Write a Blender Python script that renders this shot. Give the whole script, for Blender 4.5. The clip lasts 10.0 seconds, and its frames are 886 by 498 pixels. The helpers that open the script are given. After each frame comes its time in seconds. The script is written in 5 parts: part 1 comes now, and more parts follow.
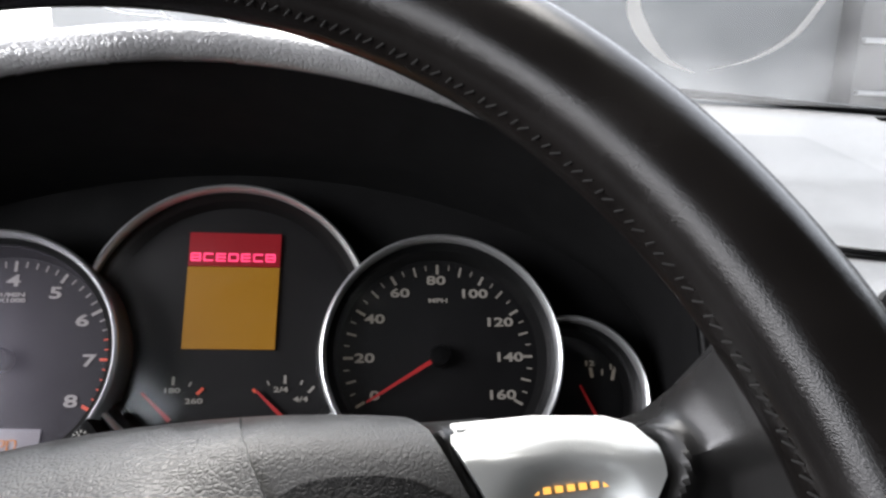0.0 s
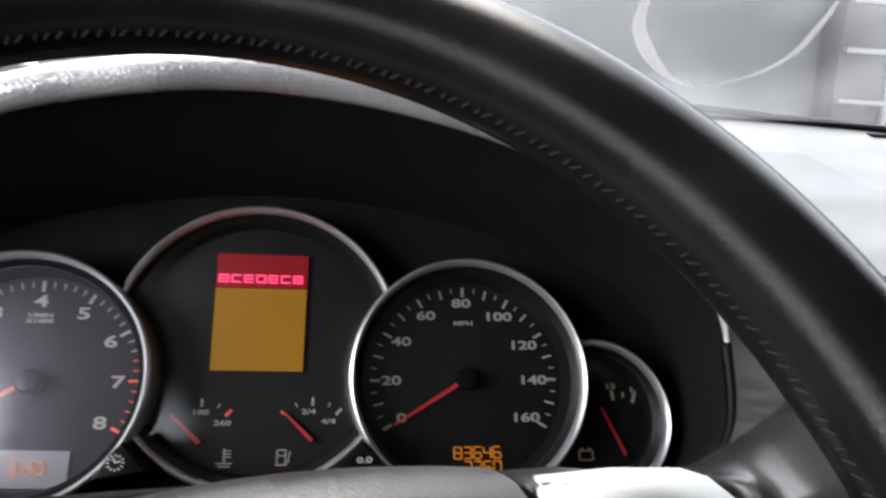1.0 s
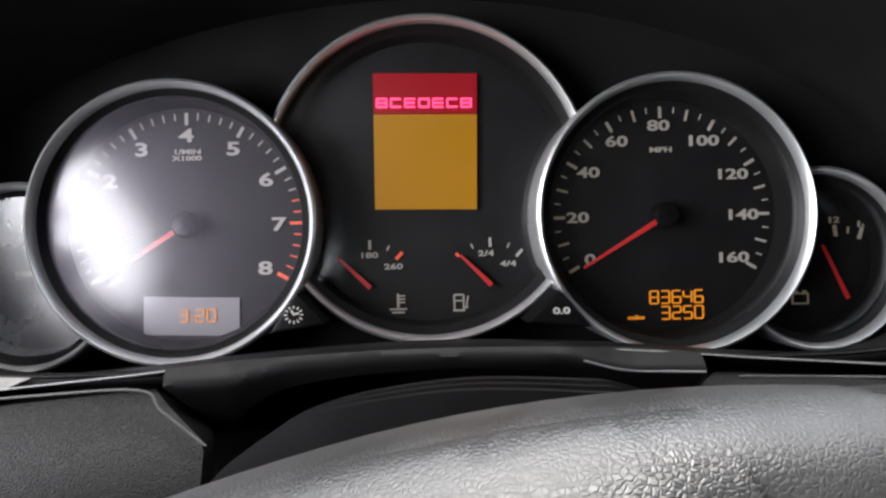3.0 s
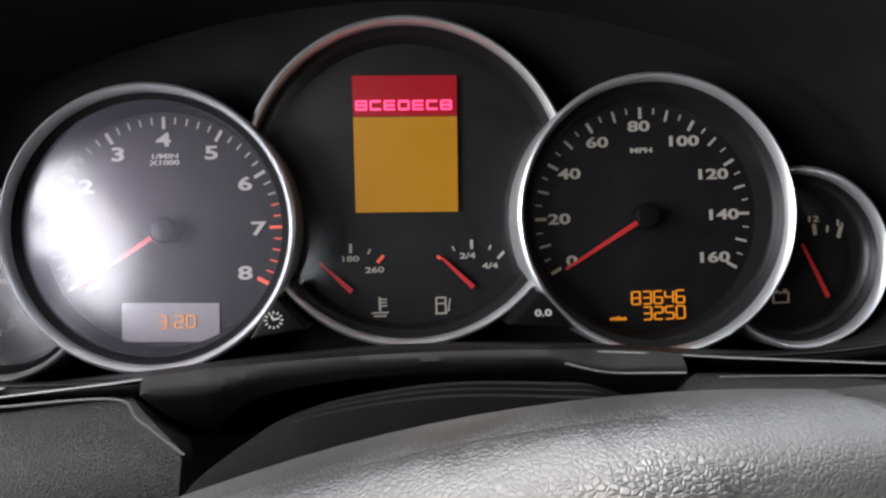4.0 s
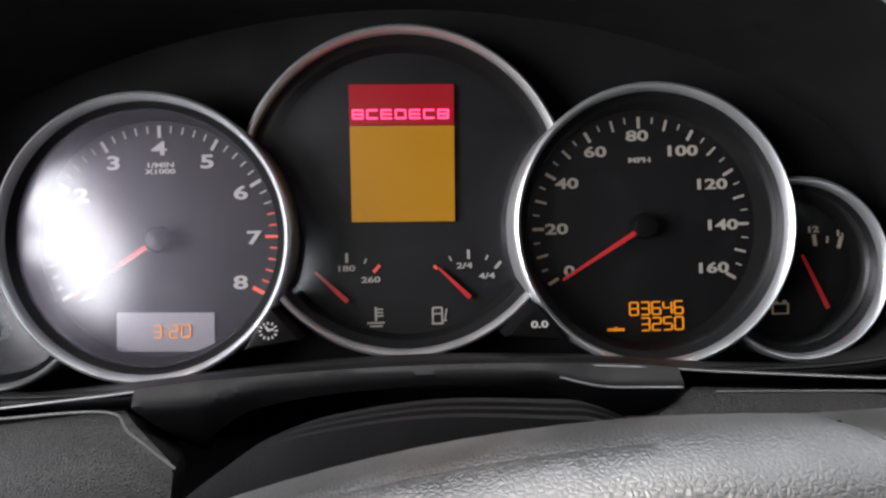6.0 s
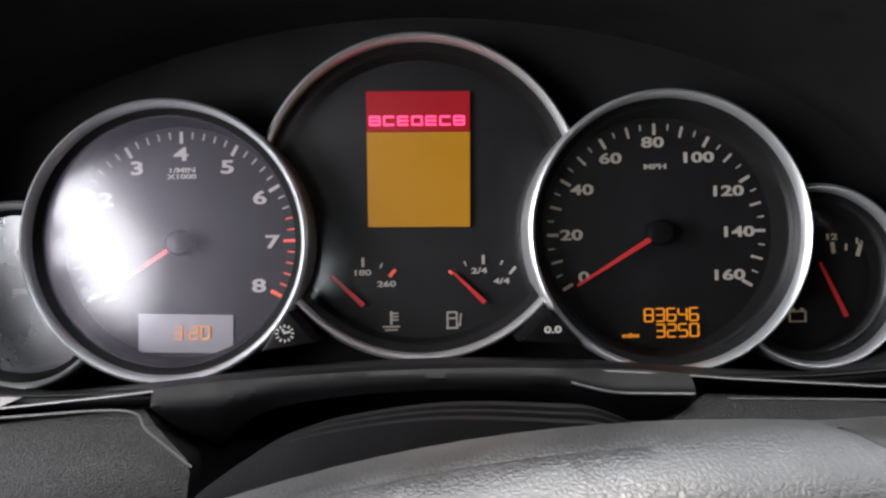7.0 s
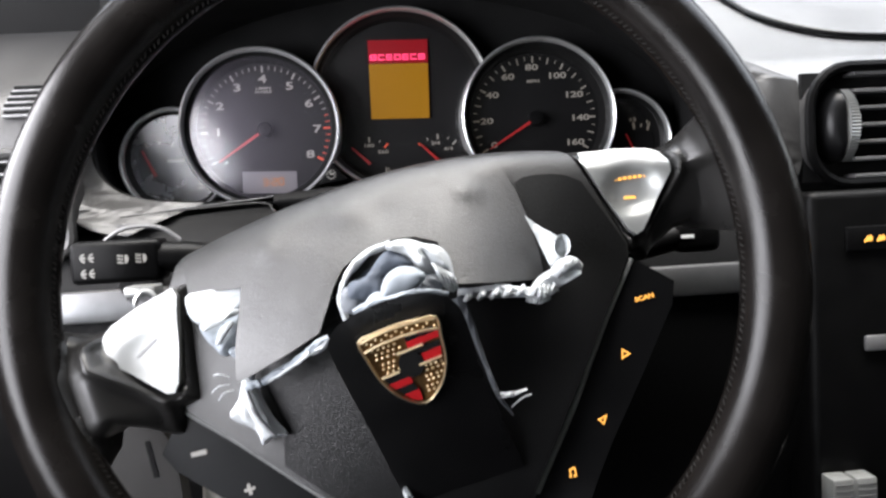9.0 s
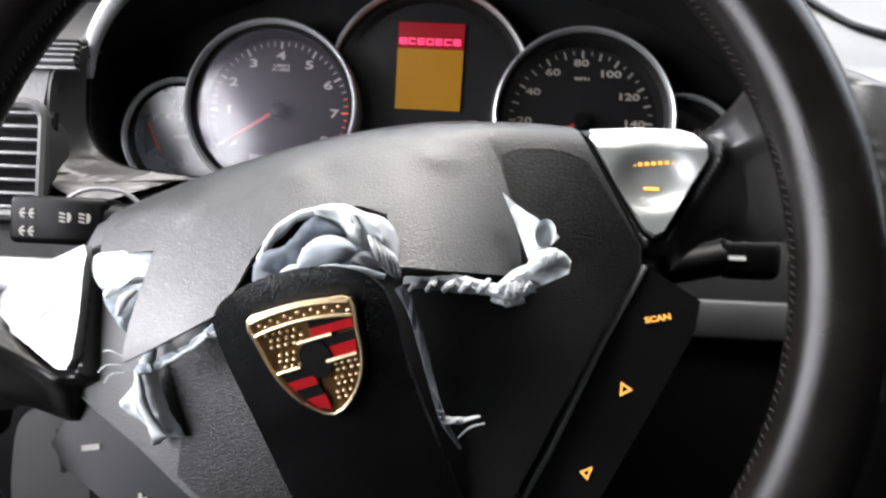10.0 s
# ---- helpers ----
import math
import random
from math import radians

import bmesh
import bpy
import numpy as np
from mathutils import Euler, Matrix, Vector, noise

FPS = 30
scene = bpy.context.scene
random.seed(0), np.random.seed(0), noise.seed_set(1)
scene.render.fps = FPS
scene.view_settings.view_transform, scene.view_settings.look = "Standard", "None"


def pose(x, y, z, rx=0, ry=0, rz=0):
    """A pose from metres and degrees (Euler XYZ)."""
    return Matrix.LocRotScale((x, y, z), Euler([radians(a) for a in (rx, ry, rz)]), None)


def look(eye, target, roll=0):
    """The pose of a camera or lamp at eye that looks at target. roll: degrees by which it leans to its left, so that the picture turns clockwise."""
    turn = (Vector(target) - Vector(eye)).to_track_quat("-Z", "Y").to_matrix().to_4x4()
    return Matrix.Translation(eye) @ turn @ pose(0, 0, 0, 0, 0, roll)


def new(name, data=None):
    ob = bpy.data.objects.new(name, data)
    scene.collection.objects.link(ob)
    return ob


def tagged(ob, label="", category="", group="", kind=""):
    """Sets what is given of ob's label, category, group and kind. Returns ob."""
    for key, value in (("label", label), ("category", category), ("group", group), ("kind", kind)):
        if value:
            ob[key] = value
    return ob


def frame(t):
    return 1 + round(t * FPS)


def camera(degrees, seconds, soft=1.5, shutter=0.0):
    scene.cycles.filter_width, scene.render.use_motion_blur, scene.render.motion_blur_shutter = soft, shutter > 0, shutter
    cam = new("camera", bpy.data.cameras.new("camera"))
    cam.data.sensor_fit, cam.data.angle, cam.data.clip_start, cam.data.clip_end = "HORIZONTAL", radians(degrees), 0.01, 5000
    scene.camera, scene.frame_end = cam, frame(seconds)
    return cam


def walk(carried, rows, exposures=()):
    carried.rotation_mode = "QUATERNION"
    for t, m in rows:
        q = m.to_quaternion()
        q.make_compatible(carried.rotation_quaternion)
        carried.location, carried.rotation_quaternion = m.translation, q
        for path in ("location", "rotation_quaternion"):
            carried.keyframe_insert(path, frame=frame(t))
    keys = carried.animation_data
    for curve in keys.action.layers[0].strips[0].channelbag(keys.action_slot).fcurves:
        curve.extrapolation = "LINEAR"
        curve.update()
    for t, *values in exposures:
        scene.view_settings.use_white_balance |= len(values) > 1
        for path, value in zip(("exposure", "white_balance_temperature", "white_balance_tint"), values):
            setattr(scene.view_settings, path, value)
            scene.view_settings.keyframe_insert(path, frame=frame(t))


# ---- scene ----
from mathutils.geometry import delaunay_2d_cdt

# The inside of a car, seen from the driver's place. The gauges give the frame of the fascia and the wheel:
# x to the right, y ahead into the dash, z up along the gauge faces; one unit of that frame is U metres.
U = 0.104
LEANBACK = 28.0
CL = Matrix.Translation((0, 0, 1.1)) @ pose(0, 0, 0, -LEANBACK, 0, 0)

cam = camera(64.0, 10.0, soft=2.4, shutter=0.4)
PATH = [
    (0, (0.5695, -3.5150, -0.4510), (0.8167, -1.6072, 0.0958), -1.50),
    (0.5, (0.5372, -3.4820, -0.3926), (0.8546, -1.5765, 0.1254), -1.33),
    (0.8, (0.4339, -3.4912, -0.3508), (0.7642, -1.5900, 0.1747), -2.13),
    (1, (0.3326, -3.5611, -0.3341), (0.6331, -1.6593, 0.2072), -1.21),
    (1.3, (0.2254, -3.5632, -0.3192), (0.4694, -1.6653, 0.2627), -1.05),
    (1.5, (0.1037, -3.5036, -0.3069), (0.2698, -1.5917, 0.2562), -0.53),
    (1.8, (-0.0696, -3.3613, -0.2189), (-0.0070, -1.4159, 0.2411), -1.61),
    (2, (-0.1381, -3.2620, -0.1789), (-0.1032, -1.2904, 0.1552), -2.80),
    (2.2, (-0.1559, -3.1553, -0.1404), (-0.1355, -1.1673, 0.0776), -2.53),
    (2.5, (-0.1170, -3.1090, -0.1518), (-0.0792, -1.1106, -0.0801), -2.33),
    (2.7, (-0.0982, -3.0710, -0.1376), (-0.0436, -1.0717, -0.1339), -1.65),
    (3.8, (-0.0578, -3.0312, -0.1019), (0.0471, -1.0340, -0.1110), -1.81),
    (4, (-0.0535, -3.0317, -0.1078), (0.0576, -1.0348, -0.1137), -1.92),
    (4.5, (-0.0375, -3.0311, -0.0983), (0.0788, -1.0345, -0.1006), -1.74),
    (5, (-0.0285, -3.0236, -0.0806), (0.0835, -1.0267, -0.0820), -1.81),
    (6.5, (-0.0212, -3.0147, -0.0734), (0.0613, -1.0164, -0.0722), -1.53),
    (7, (0.0098, -3.0452, -0.0757), (0.0474, -1.0457, -0.0599), -1.37),
    (7.5, (0.1355, -3.0588, -0.1110), (0.2590, -1.0629, -0.0778), -1.19),
    (7.7, (0.1664, -3.0712, -0.0897), (0.3260, -1.0776, -0.0868), -1.16),
    (8, (0.1175, -3.3727, -0.1082), (0.2931, -1.3805, -0.0981), -1.23),
    (8.2, (0.0388, -3.6904, -0.1592), (0.2143, -1.6982, -0.1447), -2.08),
    (8.5, (-0.1529, -4.4470, -0.3138), (0.0696, -2.4601, -0.3666), -3.44),
    (8.7, (-0.0565, -5.0280, -0.4231), (0.1093, -3.0373, -0.5217), -5.15),
    (9, (-0.1645, -5.4157, -0.5978), (-0.0177, -3.4255, -0.7310), -3.02),
    (9.2, (-0.1394, -5.4601, -0.6313), (-0.0325, -3.4681, -0.7753), -2.86),
    (9.5, (-0.1133, -5.3159, -0.7036), (-0.1294, -3.3220, -0.8588), 0.09),
    (9.7, (0.1963, -5.0667, -0.7417), (0.1214, -3.0723, -0.8705), -1.06),
    (10, (0.3746, -4.7571, -0.8807), (0.2661, -2.7601, -0.8835), 2.50),
]
walk(cam, [(t, CL @ look(Vector(eye) * U, Vector(target) * U, roll)) for t, eye, target, roll in PATH],
     exposures=[(0.0, 2.95), (1.0, 3.0), (2.0, 3.4), (4.0, 3.5), (7.0, 3.5), (8.5, 3.3), (10.0, 3.25)])

# ---- light ----
world = bpy.data.worlds.new("sky")
scene.world = world
world.use_nodes = True
wt = world.node_tree
sky = wt.nodes.new("ShaderNodeTexSky")
sky.sky_type, sky.sun_disc = "NISHITA", False
sky.sun_elevation, sky.sun_rotation = radians(70), radians(-10)
wt.nodes["Background"].inputs["Strength"].default_value = 0.15
pale = wt.nodes.new("ShaderNodeHueSaturation")     # thin high cloud takes most of the blue out
pale.inputs["Saturation"].default_value = 0.25
wt.links.new(sky.outputs[0], pale.inputs["Color"])
wt.links.new(pale.outputs[0], wt.nodes["Background"].inputs["Color"])
sun = new("sun", bpy.data.lights.new("sun", "SUN"))
sun.data.energy, sun.data.angle, sun.data.color = 1.3, radians(50), (1.0, 0.955, 0.89)
sun.matrix_world = look((-0.6, 3.2, 9.4), (0, 0, 0))
# the sky's light through the open side windows
side_light = new("side_light", bpy.data.lights.new("side_light", "AREA"))
side_light.data.shape, side_light.data.size, side_light.data.size_y = "RECTANGLE", 0.92, 0.38
side_light.data.energy, side_light.data.color = 2.6, (0.955, 0.935, 0.985)
side_light.matrix_world = look((-0.615, -0.41, 1.39), (1.0, -0.41, 1.30))


# ---- materials ----
def material(name, colour, rough=0.5, metal=0.0, grain=0.0, grain_size=900.0, vary=0.15, vary_size=40.0,
             emit=None, emit_strength=0, spec=0.5, kind="noise", coat=0.0, rough_vary=0.1):
    """A surface with a fine relief and a slower change of tone and gloss."""
    m = bpy.data.materials.new(name)
    m.use_nodes = True
    t, n = m.node_tree, m.node_tree.nodes
    b = n["Principled BSDF"]
    b.inputs["Roughness"].default_value, b.inputs["Metallic"].default_value = rough, metal
    b.inputs["Specular IOR Level"].default_value, b.inputs["Coat Weight"].default_value = spec, coat
    co = n.new("ShaderNodeTexCoord")
    slow = n.new("ShaderNodeTexNoise")
    slow.inputs["Scale"].default_value, slow.inputs["Detail"].default_value = vary_size, 5
    t.links.new(co.outputs["Object"], slow.inputs["Vector"])
    ramp = n.new("ShaderNodeMapRange")
    ramp.inputs[1].default_value, ramp.inputs[2].default_value = 0.3, 0.7
    ramp.inputs[3].default_value, ramp.inputs[4].default_value = 1 - vary, 1 + vary
    t.links.new(slow.outputs["Fac"], ramp.inputs[0])
    mul = n.new("ShaderNodeVectorMath")
    mul.operation = "SCALE"
    mul.inputs[0].default_value = colour
    t.links.new(ramp.outputs[0], mul.inputs["Scale"])
    t.links.new(mul.outputs[0], b.inputs["Base Color"])
    rr = n.new("ShaderNodeMapRange")
    rr.inputs[1].default_value, rr.inputs[2].default_value = 0.3, 0.7
    rr.inputs[3].default_value, rr.inputs[4].default_value = rough - rough_vary * rough, rough + rough_vary * rough
    t.links.new(slow.outputs["Fac"], rr.inputs[0])
    t.links.new(rr.outputs[0], b.inputs["Roughness"])
    if grain:
        bump = n.new("ShaderNodeBump")
        bump.inputs["Strength"].default_value, bump.inputs["Distance"].default_value = grain, 0.0006
        if kind == "leather":
            v = n.new("ShaderNodeTexVoronoi")
            v.feature = "DISTANCE_TO_EDGE"
            v.inputs["Scale"].default_value = grain_size
            warp = n.new("ShaderNodeTexNoise")
            warp.inputs["Scale"].default_value = grain_size * 0.4
            mix = n.new("ShaderNodeVectorMath")
            mix.operation = "MULTIPLY_ADD"
            mix.inputs[1].default_value = (0.5 / grain_size,) * 3
            t.links.new(co.outputs["Object"], warp.inputs["Vector"])
            t.links.new(warp.outputs["Color"], mix.inputs[0])
            t.links.new(co.outputs["Object"], mix.inputs[2])
            t.links.new(mix.outputs[0], v.inputs["Vector"])
            cap = n.new("ShaderNodeMapRange")
            cap.inputs[2].default_value = 0.25
            t.links.new(v.outputs["Distance"], cap.inputs[0])
            t.links.new(cap.outputs[0], bump.inputs["Height"])
        elif kind == "weave":
            wv = n.new("ShaderNodeTexWave")
            wv.inputs["Scale"].default_value, wv.inputs["Distortion"].default_value = grain_size, 2.0
            t.links.new(co.outputs["Object"], wv.inputs["Vector"])
            t.links.new(wv.outputs["Fac"], bump.inputs["Height"])
        else:
            g = n.new("ShaderNodeTexNoise")
            g.inputs["Scale"].default_value, g.inputs["Detail"].default_value = grain_size, 3
            t.links.new(co.outputs["Object"], g.inputs["Vector"])
            t.links.new(g.outputs["Fac"], bump.inputs["Height"])
        t.links.new(bump.outputs[0], b.inputs["Normal"])
    if emit:
        b.inputs["Emission Color"].default_value, b.inputs["Emission Strength"].default_value = (*emit, 1), emit_strength
    return m


def glass(name, rough=0.02, tint=(1, 1, 1), gloss=1.45, dust=0.0, haze=0.0, film=0.0, sheen=(0.8, 0.8, 0.8)):
    """Clear thin cover: straight through, with a mirror's gloss by its angle; dust adds a pale film with a shape of its own."""
    m = bpy.data.materials.new(name)
    m.use_nodes = True
    t, n = m.node_tree, m.node_tree.nodes
    n.remove(n["Principled BSDF"])
    clear, shine, mix, fres = (n.new("ShaderNodeBsdf" + k) if k in ("Transparent", "Glossy") else n.new("ShaderNode" + k)
                               for k in ("Transparent", "Glossy", "MixShader", "Fresnel"))
    clear.inputs[0].default_value, shine.inputs["Roughness"].default_value = (*tint, 1), rough
    fres.inputs["IOR"].default_value = gloss
    t.links.new(fres.outputs[0], mix.inputs[0])
    t.links.new(clear.outputs[0], mix.inputs[1])
    t.links.new(shine.outputs[0], mix.inputs[2])
    if haze:                                       # part of the gloss is spread wide and tinted by sheen
        wide, blend = n.new("ShaderNodeBsdfGlossy"), n.new("ShaderNodeMixShader")
        wide.inputs["Roughness"].default_value, blend.inputs[0].default_value = 0.5, haze
        wide.inputs["Color"].default_value = (*sheen, 1)
        t.links.new(shine.outputs[0], blend.inputs[1])
        t.links.new(wide.outputs[0], blend.inputs[2])
        t.links.new(blend.outputs[0], mix.inputs[2])
    last = mix
    if film:                                       # a pale diffuse layer that stands in for glare
        co, no, ra = n.new("ShaderNodeTexCoord"), n.new("ShaderNodeTexNoise"), n.new("ShaderNodeMapRange")
        no.inputs["Scale"].default_value, no.inputs["Detail"].default_value = 60, 6
        t.links.new(co.outputs["Object"], no.inputs["Vector"])
        ra.inputs[1].default_value, ra.inputs[2].default_value, ra.inputs[3].default_value, ra.inputs[4].default_value = 0.3, 0.7, film * 0.8, film * 1.2
        t.links.new(no.outputs["Fac"], ra.inputs[0])
        grey, last = n.new("ShaderNodeBsdfDiffuse"), n.new("ShaderNodeMixShader")
        grey.inputs[0].default_value = (0.8, 0.8, 0.84, 1)
        t.links.new(ra.outputs[0], last.inputs[0])
        t.links.new(mix.outputs[0], last.inputs[1])
        t.links.new(grey.outputs[0], last.inputs[2])
    if dust:
        co, no, ra = n.new("ShaderNodeTexCoord"), n.new("ShaderNodeTexNoise"), n.new("ShaderNodeMapRange")
        no.inputs["Scale"].default_value, no.inputs["Detail"].default_value = 4, 3
        t.links.new(co.outputs["Object"], no.inputs["Vector"])
        ra.inputs[1].default_value, ra.inputs[2].default_value, ra.inputs[4].default_value = 0.35, 0.8, dust
        t.links.new(no.outputs["Fac"], ra.inputs[0])
        film, both = n.new("ShaderNodeBsdfTranslucent"), n.new("ShaderNodeMixShader")
        film.inputs[0].default_value = (0.75, 0.76, 0.78, 1)
        t.links.new(ra.outputs[0], both.inputs[0])
        t.links.new(mix.outputs[0], both.inputs[1])
        t.links.new(film.outputs[0], both.inputs[2])
        last = both
    t.links.new(last.outputs[0], n["Material Output"].inputs[0])
    return m


LEATHER = material("black leather", (0.0035, 0.0035, 0.0036), 0.45, grain=0.3, grain_size=900, kind="leather", vary_size=18, spec=0.09)
WRINKLED = material("wrinkled dash leather", (0.032, 0.0315, 0.031), 0.4, grain=0.4, grain_size=420, vary_size=12, vary=0.25, spec=0.4)
INSET = material("grey panel", (0.065, 0.066, 0.067), 0.4, grain=0.15, grain_size=1200, vary_size=15, spec=0.4)
# black leather given a pale base, so the lip's glare is in its colour
PALELIP = material("lip leather paled for its glare", (0.26, 0.262, 0.262), 0.3, grain=0.3, grain_size=420, kind="leather", vary_size=22, vary=0.4, spec=1.0, rough_vary=0.4, coat=1.0)
DASH = material("dash leather", (0.055, 0.056, 0.057), 0.36, grain=0.3, grain_size=700, kind="leather", vary_size=14, spec=0.75)
RIMSKIN = material("rim leather", (0.0048, 0.0042, 0.0039), 0.22, grain=0.07, grain_size=1500, kind="leather", vary_size=30, vary=0.3, spec=0.17, rough_vary=0.25)
SPOKESKIN = material("spoke leather", (0.011, 0.0107, 0.0104), 0.34, grain=0.08, grain_size=1500, kind="leather", vary_size=30, vary=0.3, spec=0.38, rough_vary=0.25)
COVER = material("airbag cover skin", (0.003, 0.003, 0.0032), 0.32, grain=0.22, grain_size=1150, kind="leather", vary_size=22, vary=0.3, spec=0.34, rough_vary=0.25)
DARKSKIN = material("inner layer and shaded cover skin", (0.0032, 0.0032, 0.0033), 0.38, grain=0.25, grain_size=1000, kind="leather", vary_size=24, vary=0.3, spec=0.27)
# greyer than the tongue's COVER skin
FLAPSKIN = material("grey airbag flap skin", (0.016, 0.016, 0.0158), 0.42, grain=0.20, grain_size=950, kind="leather", vary_size=24, vary=0.3, spec=0.54, rough_vary=0.25)
BLACK = material("black plastic", (0.002, 0.002, 0.0021), 0.42, grain=0.2, grain_size=1500, vary_size=60, spec=0.08)
GLOSSBLACK = material("satin black plastic", (0.003, 0.003, 0.0032), 0.32, grain=0.05, grain_size=1500, vary_size=60, spec=0.14)
FLOCK = material("matt black lining", (0.0018, 0.0018, 0.0019), 0.85, grain=0.3, grain_size=1800, vary_size=50, spec=0.2)
FACE = material("gauge face", (0.0032, 0.0032, 0.0036), 0.6, grain=0.1, grain_size=2500, vary_size=90, spec=0.22)
RING = material("satin metal ring", (0.56, 0.57, 0.57), 0.34, metal=0.85, grain=0.04, grain_size=1200, vary=0.06)
CONE = material("dull black cone", (0.006, 0.0062, 0.0062), 0.42, grain=0.05, grain_size=1200, vary=0.1, spec=0.15)
SILVER = material("silver painted plastic", (0.235, 0.24, 0.235), 0.32, metal=0.5, grain=0.06, grain_size=1800, vary=0.06)
GREYTRIM = material("grey trim", (0.12, 0.12, 0.122), 0.4, metal=0.3, grain=0.15, grain_size=1200)
PRINT = material("white print", (0.21, 0.21, 0.2), 0.6, vary=0.08, emit=(1.0, 0.8, 0.55), emit_strength=0.0070)
REDPRINT = material("red print", (0.6, 0.07, 0.03), 0.6, vary=0.08, emit=(1.0, 0.2, 0.08), emit_strength=0.0090)
NEEDLE = material("red needle", (0.30, 0.014, 0.014), 0.45, vary=0.05, emit=(1.0, 0.04, 0.05), emit_strength=0.009)
AMBER = material("amber display", (0.1, 0.05, 0.0), 0.4, vary=0.06, vary_size=120, emit=(0.63, 0.28, 0.006), emit_strength=0.0352)
AMBERINK = material("amber digits", (0.2, 0.08, 0.0), 0.5, vary=0.05, emit=(1.0, 0.32, 0.02), emit_strength=0.062)
AMBERICON = material("lit amber icon", (0.5, 0.25, 0.05), 0.5, vary=0.05, emit=(1.0, 0.45, 0.08), emit_strength=0.121)
REDFIELD = material("red display", (0.08, 0.0, 0.004), 0.4, vary=0.06, emit=(0.75, 0.002, 0.012), emit_strength=0.024)
PINK = material("lit pink marks", (0.5, 0.05, 0.12), 0.5, vary=0.05, emit=(1.0, 0.05, 0.17), emit_strength=0.17)
LCD = material("unlit display", (0.16, 0.155, 0.16), 0.35, vary=0.06)
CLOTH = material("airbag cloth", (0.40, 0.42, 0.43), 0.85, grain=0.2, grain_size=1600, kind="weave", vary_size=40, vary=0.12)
# darker copies of CLOTH, the folds' shade put into the colour
DEEPSHADE = material("deep-shaded airbag cloth", (0.045, 0.055, 0.072), 0.8, grain=0.2, grain_size=1600, kind="weave", vary_size=40, vary=0.2)
MIDSHADE = material("half-shaded airbag cloth", (0.105, 0.114, 0.127), 0.82, grain=0.2, grain_size=1600, kind="weave", vary_size=40, vary=0.2)
MASK = material("matt black shelf", (0.006, 0.006, 0.0062), 0.5, grain=0.2, grain_size=1500, vary_size=60, spec=0.16)
COLUMNTRIM = material("satin column trim", (0.003, 0.003, 0.0032), 0.44, grain=0.12, grain_size=1500, vary_size=60, spec=0.065)
# a third CLOTH copy, tinted as lightly shaded cloth
PALESHADE = material("light-shaded airbag cloth", (0.22, 0.245, 0.27), 0.82, grain=0.2, grain_size=1600, kind="weave", vary_size=40, vary=0.15)
STRIP = material("brushed trim", (0.27, 0.272, 0.277), 0.33, metal=0.92, grain=0.1, grain_size=1500)
GOLD = material("gold emblem", (0.92, 0.74, 0.48), 0.38, metal=1.0, grain=0.1, grain_size=900)
BRONZE = material("dark bronze ground", (0.16, 0.09, 0.035), 0.4, metal=0.8, grain=0.1, grain_size=900)
EMRED = material("red enamel", (0.35, 0.012, 0.015), 0.2, vary=0.05)
EMBLACK = material("black enamel", (0.01, 0.01, 0.01), 0.2, vary=0.05)
THREAD = material("seam thread", (0.012, 0.0115, 0.011), 0.8, vary=0.4, spec=0.2)
HEADLINER = material("headliner", (0.004, 0.004, 0.004), 0.9, grain=0.4, grain_size=600)
TRIMWALL = material("cabin trim", (0.005, 0.005, 0.005), 0.7, grain=0.4, grain_size=500, spec=0.2)
CONCRETE = material("yard concrete", (0.6, 0.59, 0.57), 0.85, grain=0.5, grain_size=60, vary_size=1.2, vary=0.2)
GREYWALL = material("grey wall", (0.066, 0.069, 0.072), 0.8, grain=0.4, grain_size=40, vary_size=1.0, vary=0.15)
LEVER = material("grey lever plastic", (0.02, 0.019, 0.018), 0.45, grain=0.15, grain_size=1200, spec=0.3)
DARKPOST = material("dark post", (0.02, 0.02, 0.021), 0.7, grain=0.3, grain_size=40, vary_size=2)
# film and purple sheen paint in the rev counter's glare haze
HAZYLENS = glass("hazy gauge glass", 0.2, gloss=1.62, haze=0.3, film=0.010, tint=(0.97, 0.95, 1.0), sheen=(0.86, 0.78, 1.0))
LENS = glass("gauge glass", 0.15, gloss=1.55, haze=0.05)
# the pale film paints the window's glare onto the oil gauge
GLARELENS = glass("glare-filmed gauge glass", 0.3, gloss=2.1, haze=0.5, film=0.18)
SCREEN = glass("dusty windscreen", 0.02, dust=0.12)
STREAK = glass("pale windscreen streak", 0.3, dust=0.08)
CRACK = material("pale crack", (0.75, 0.76, 0.77), 0.5, vary=0.1)
BEIGE = material("pale beige trim", (0.34, 0.325, 0.29), 0.55, grain=0.2, grain_size=900, vary_size=20, vary=0.2)
BARS = material("grey steel bars", (0.11, 0.112, 0.115), 0.6, grain=0.3, grain_size=40, vary_size=3, vary=0.2)


# ---- mesh helpers ----
def part(name, bm, mat, parent, label="", sharp=38, size=None):
    """Links a bmesh, built in units of the fascia's frame, as one mesh under a thing or a part."""
    bmesh.ops.scale(bm, vec=(size or U,) * 3, verts=bm.verts)
    bmesh.ops.recalc_face_normals(bm, faces=bm.faces)
    me = bpy.data.meshes.new(name)
    bm.to_mesh(me)
    bm.free()
    me.materials.append(mat)
    me.shade_smooth()
    me.set_sharp_from_angle(angle=radians(sharp))
    ob = new(name, me)
    ob.parent = parent
    if label:
        tagged(ob, label)
    return ob


def face_to(ob, way):
    """Turns a sheet's faces so that they look along way."""
    if sum((p.normal.dot(Vector(way)) * p.area for p in ob.data.polygons)) < 0:
        ob.data.flip_normals()


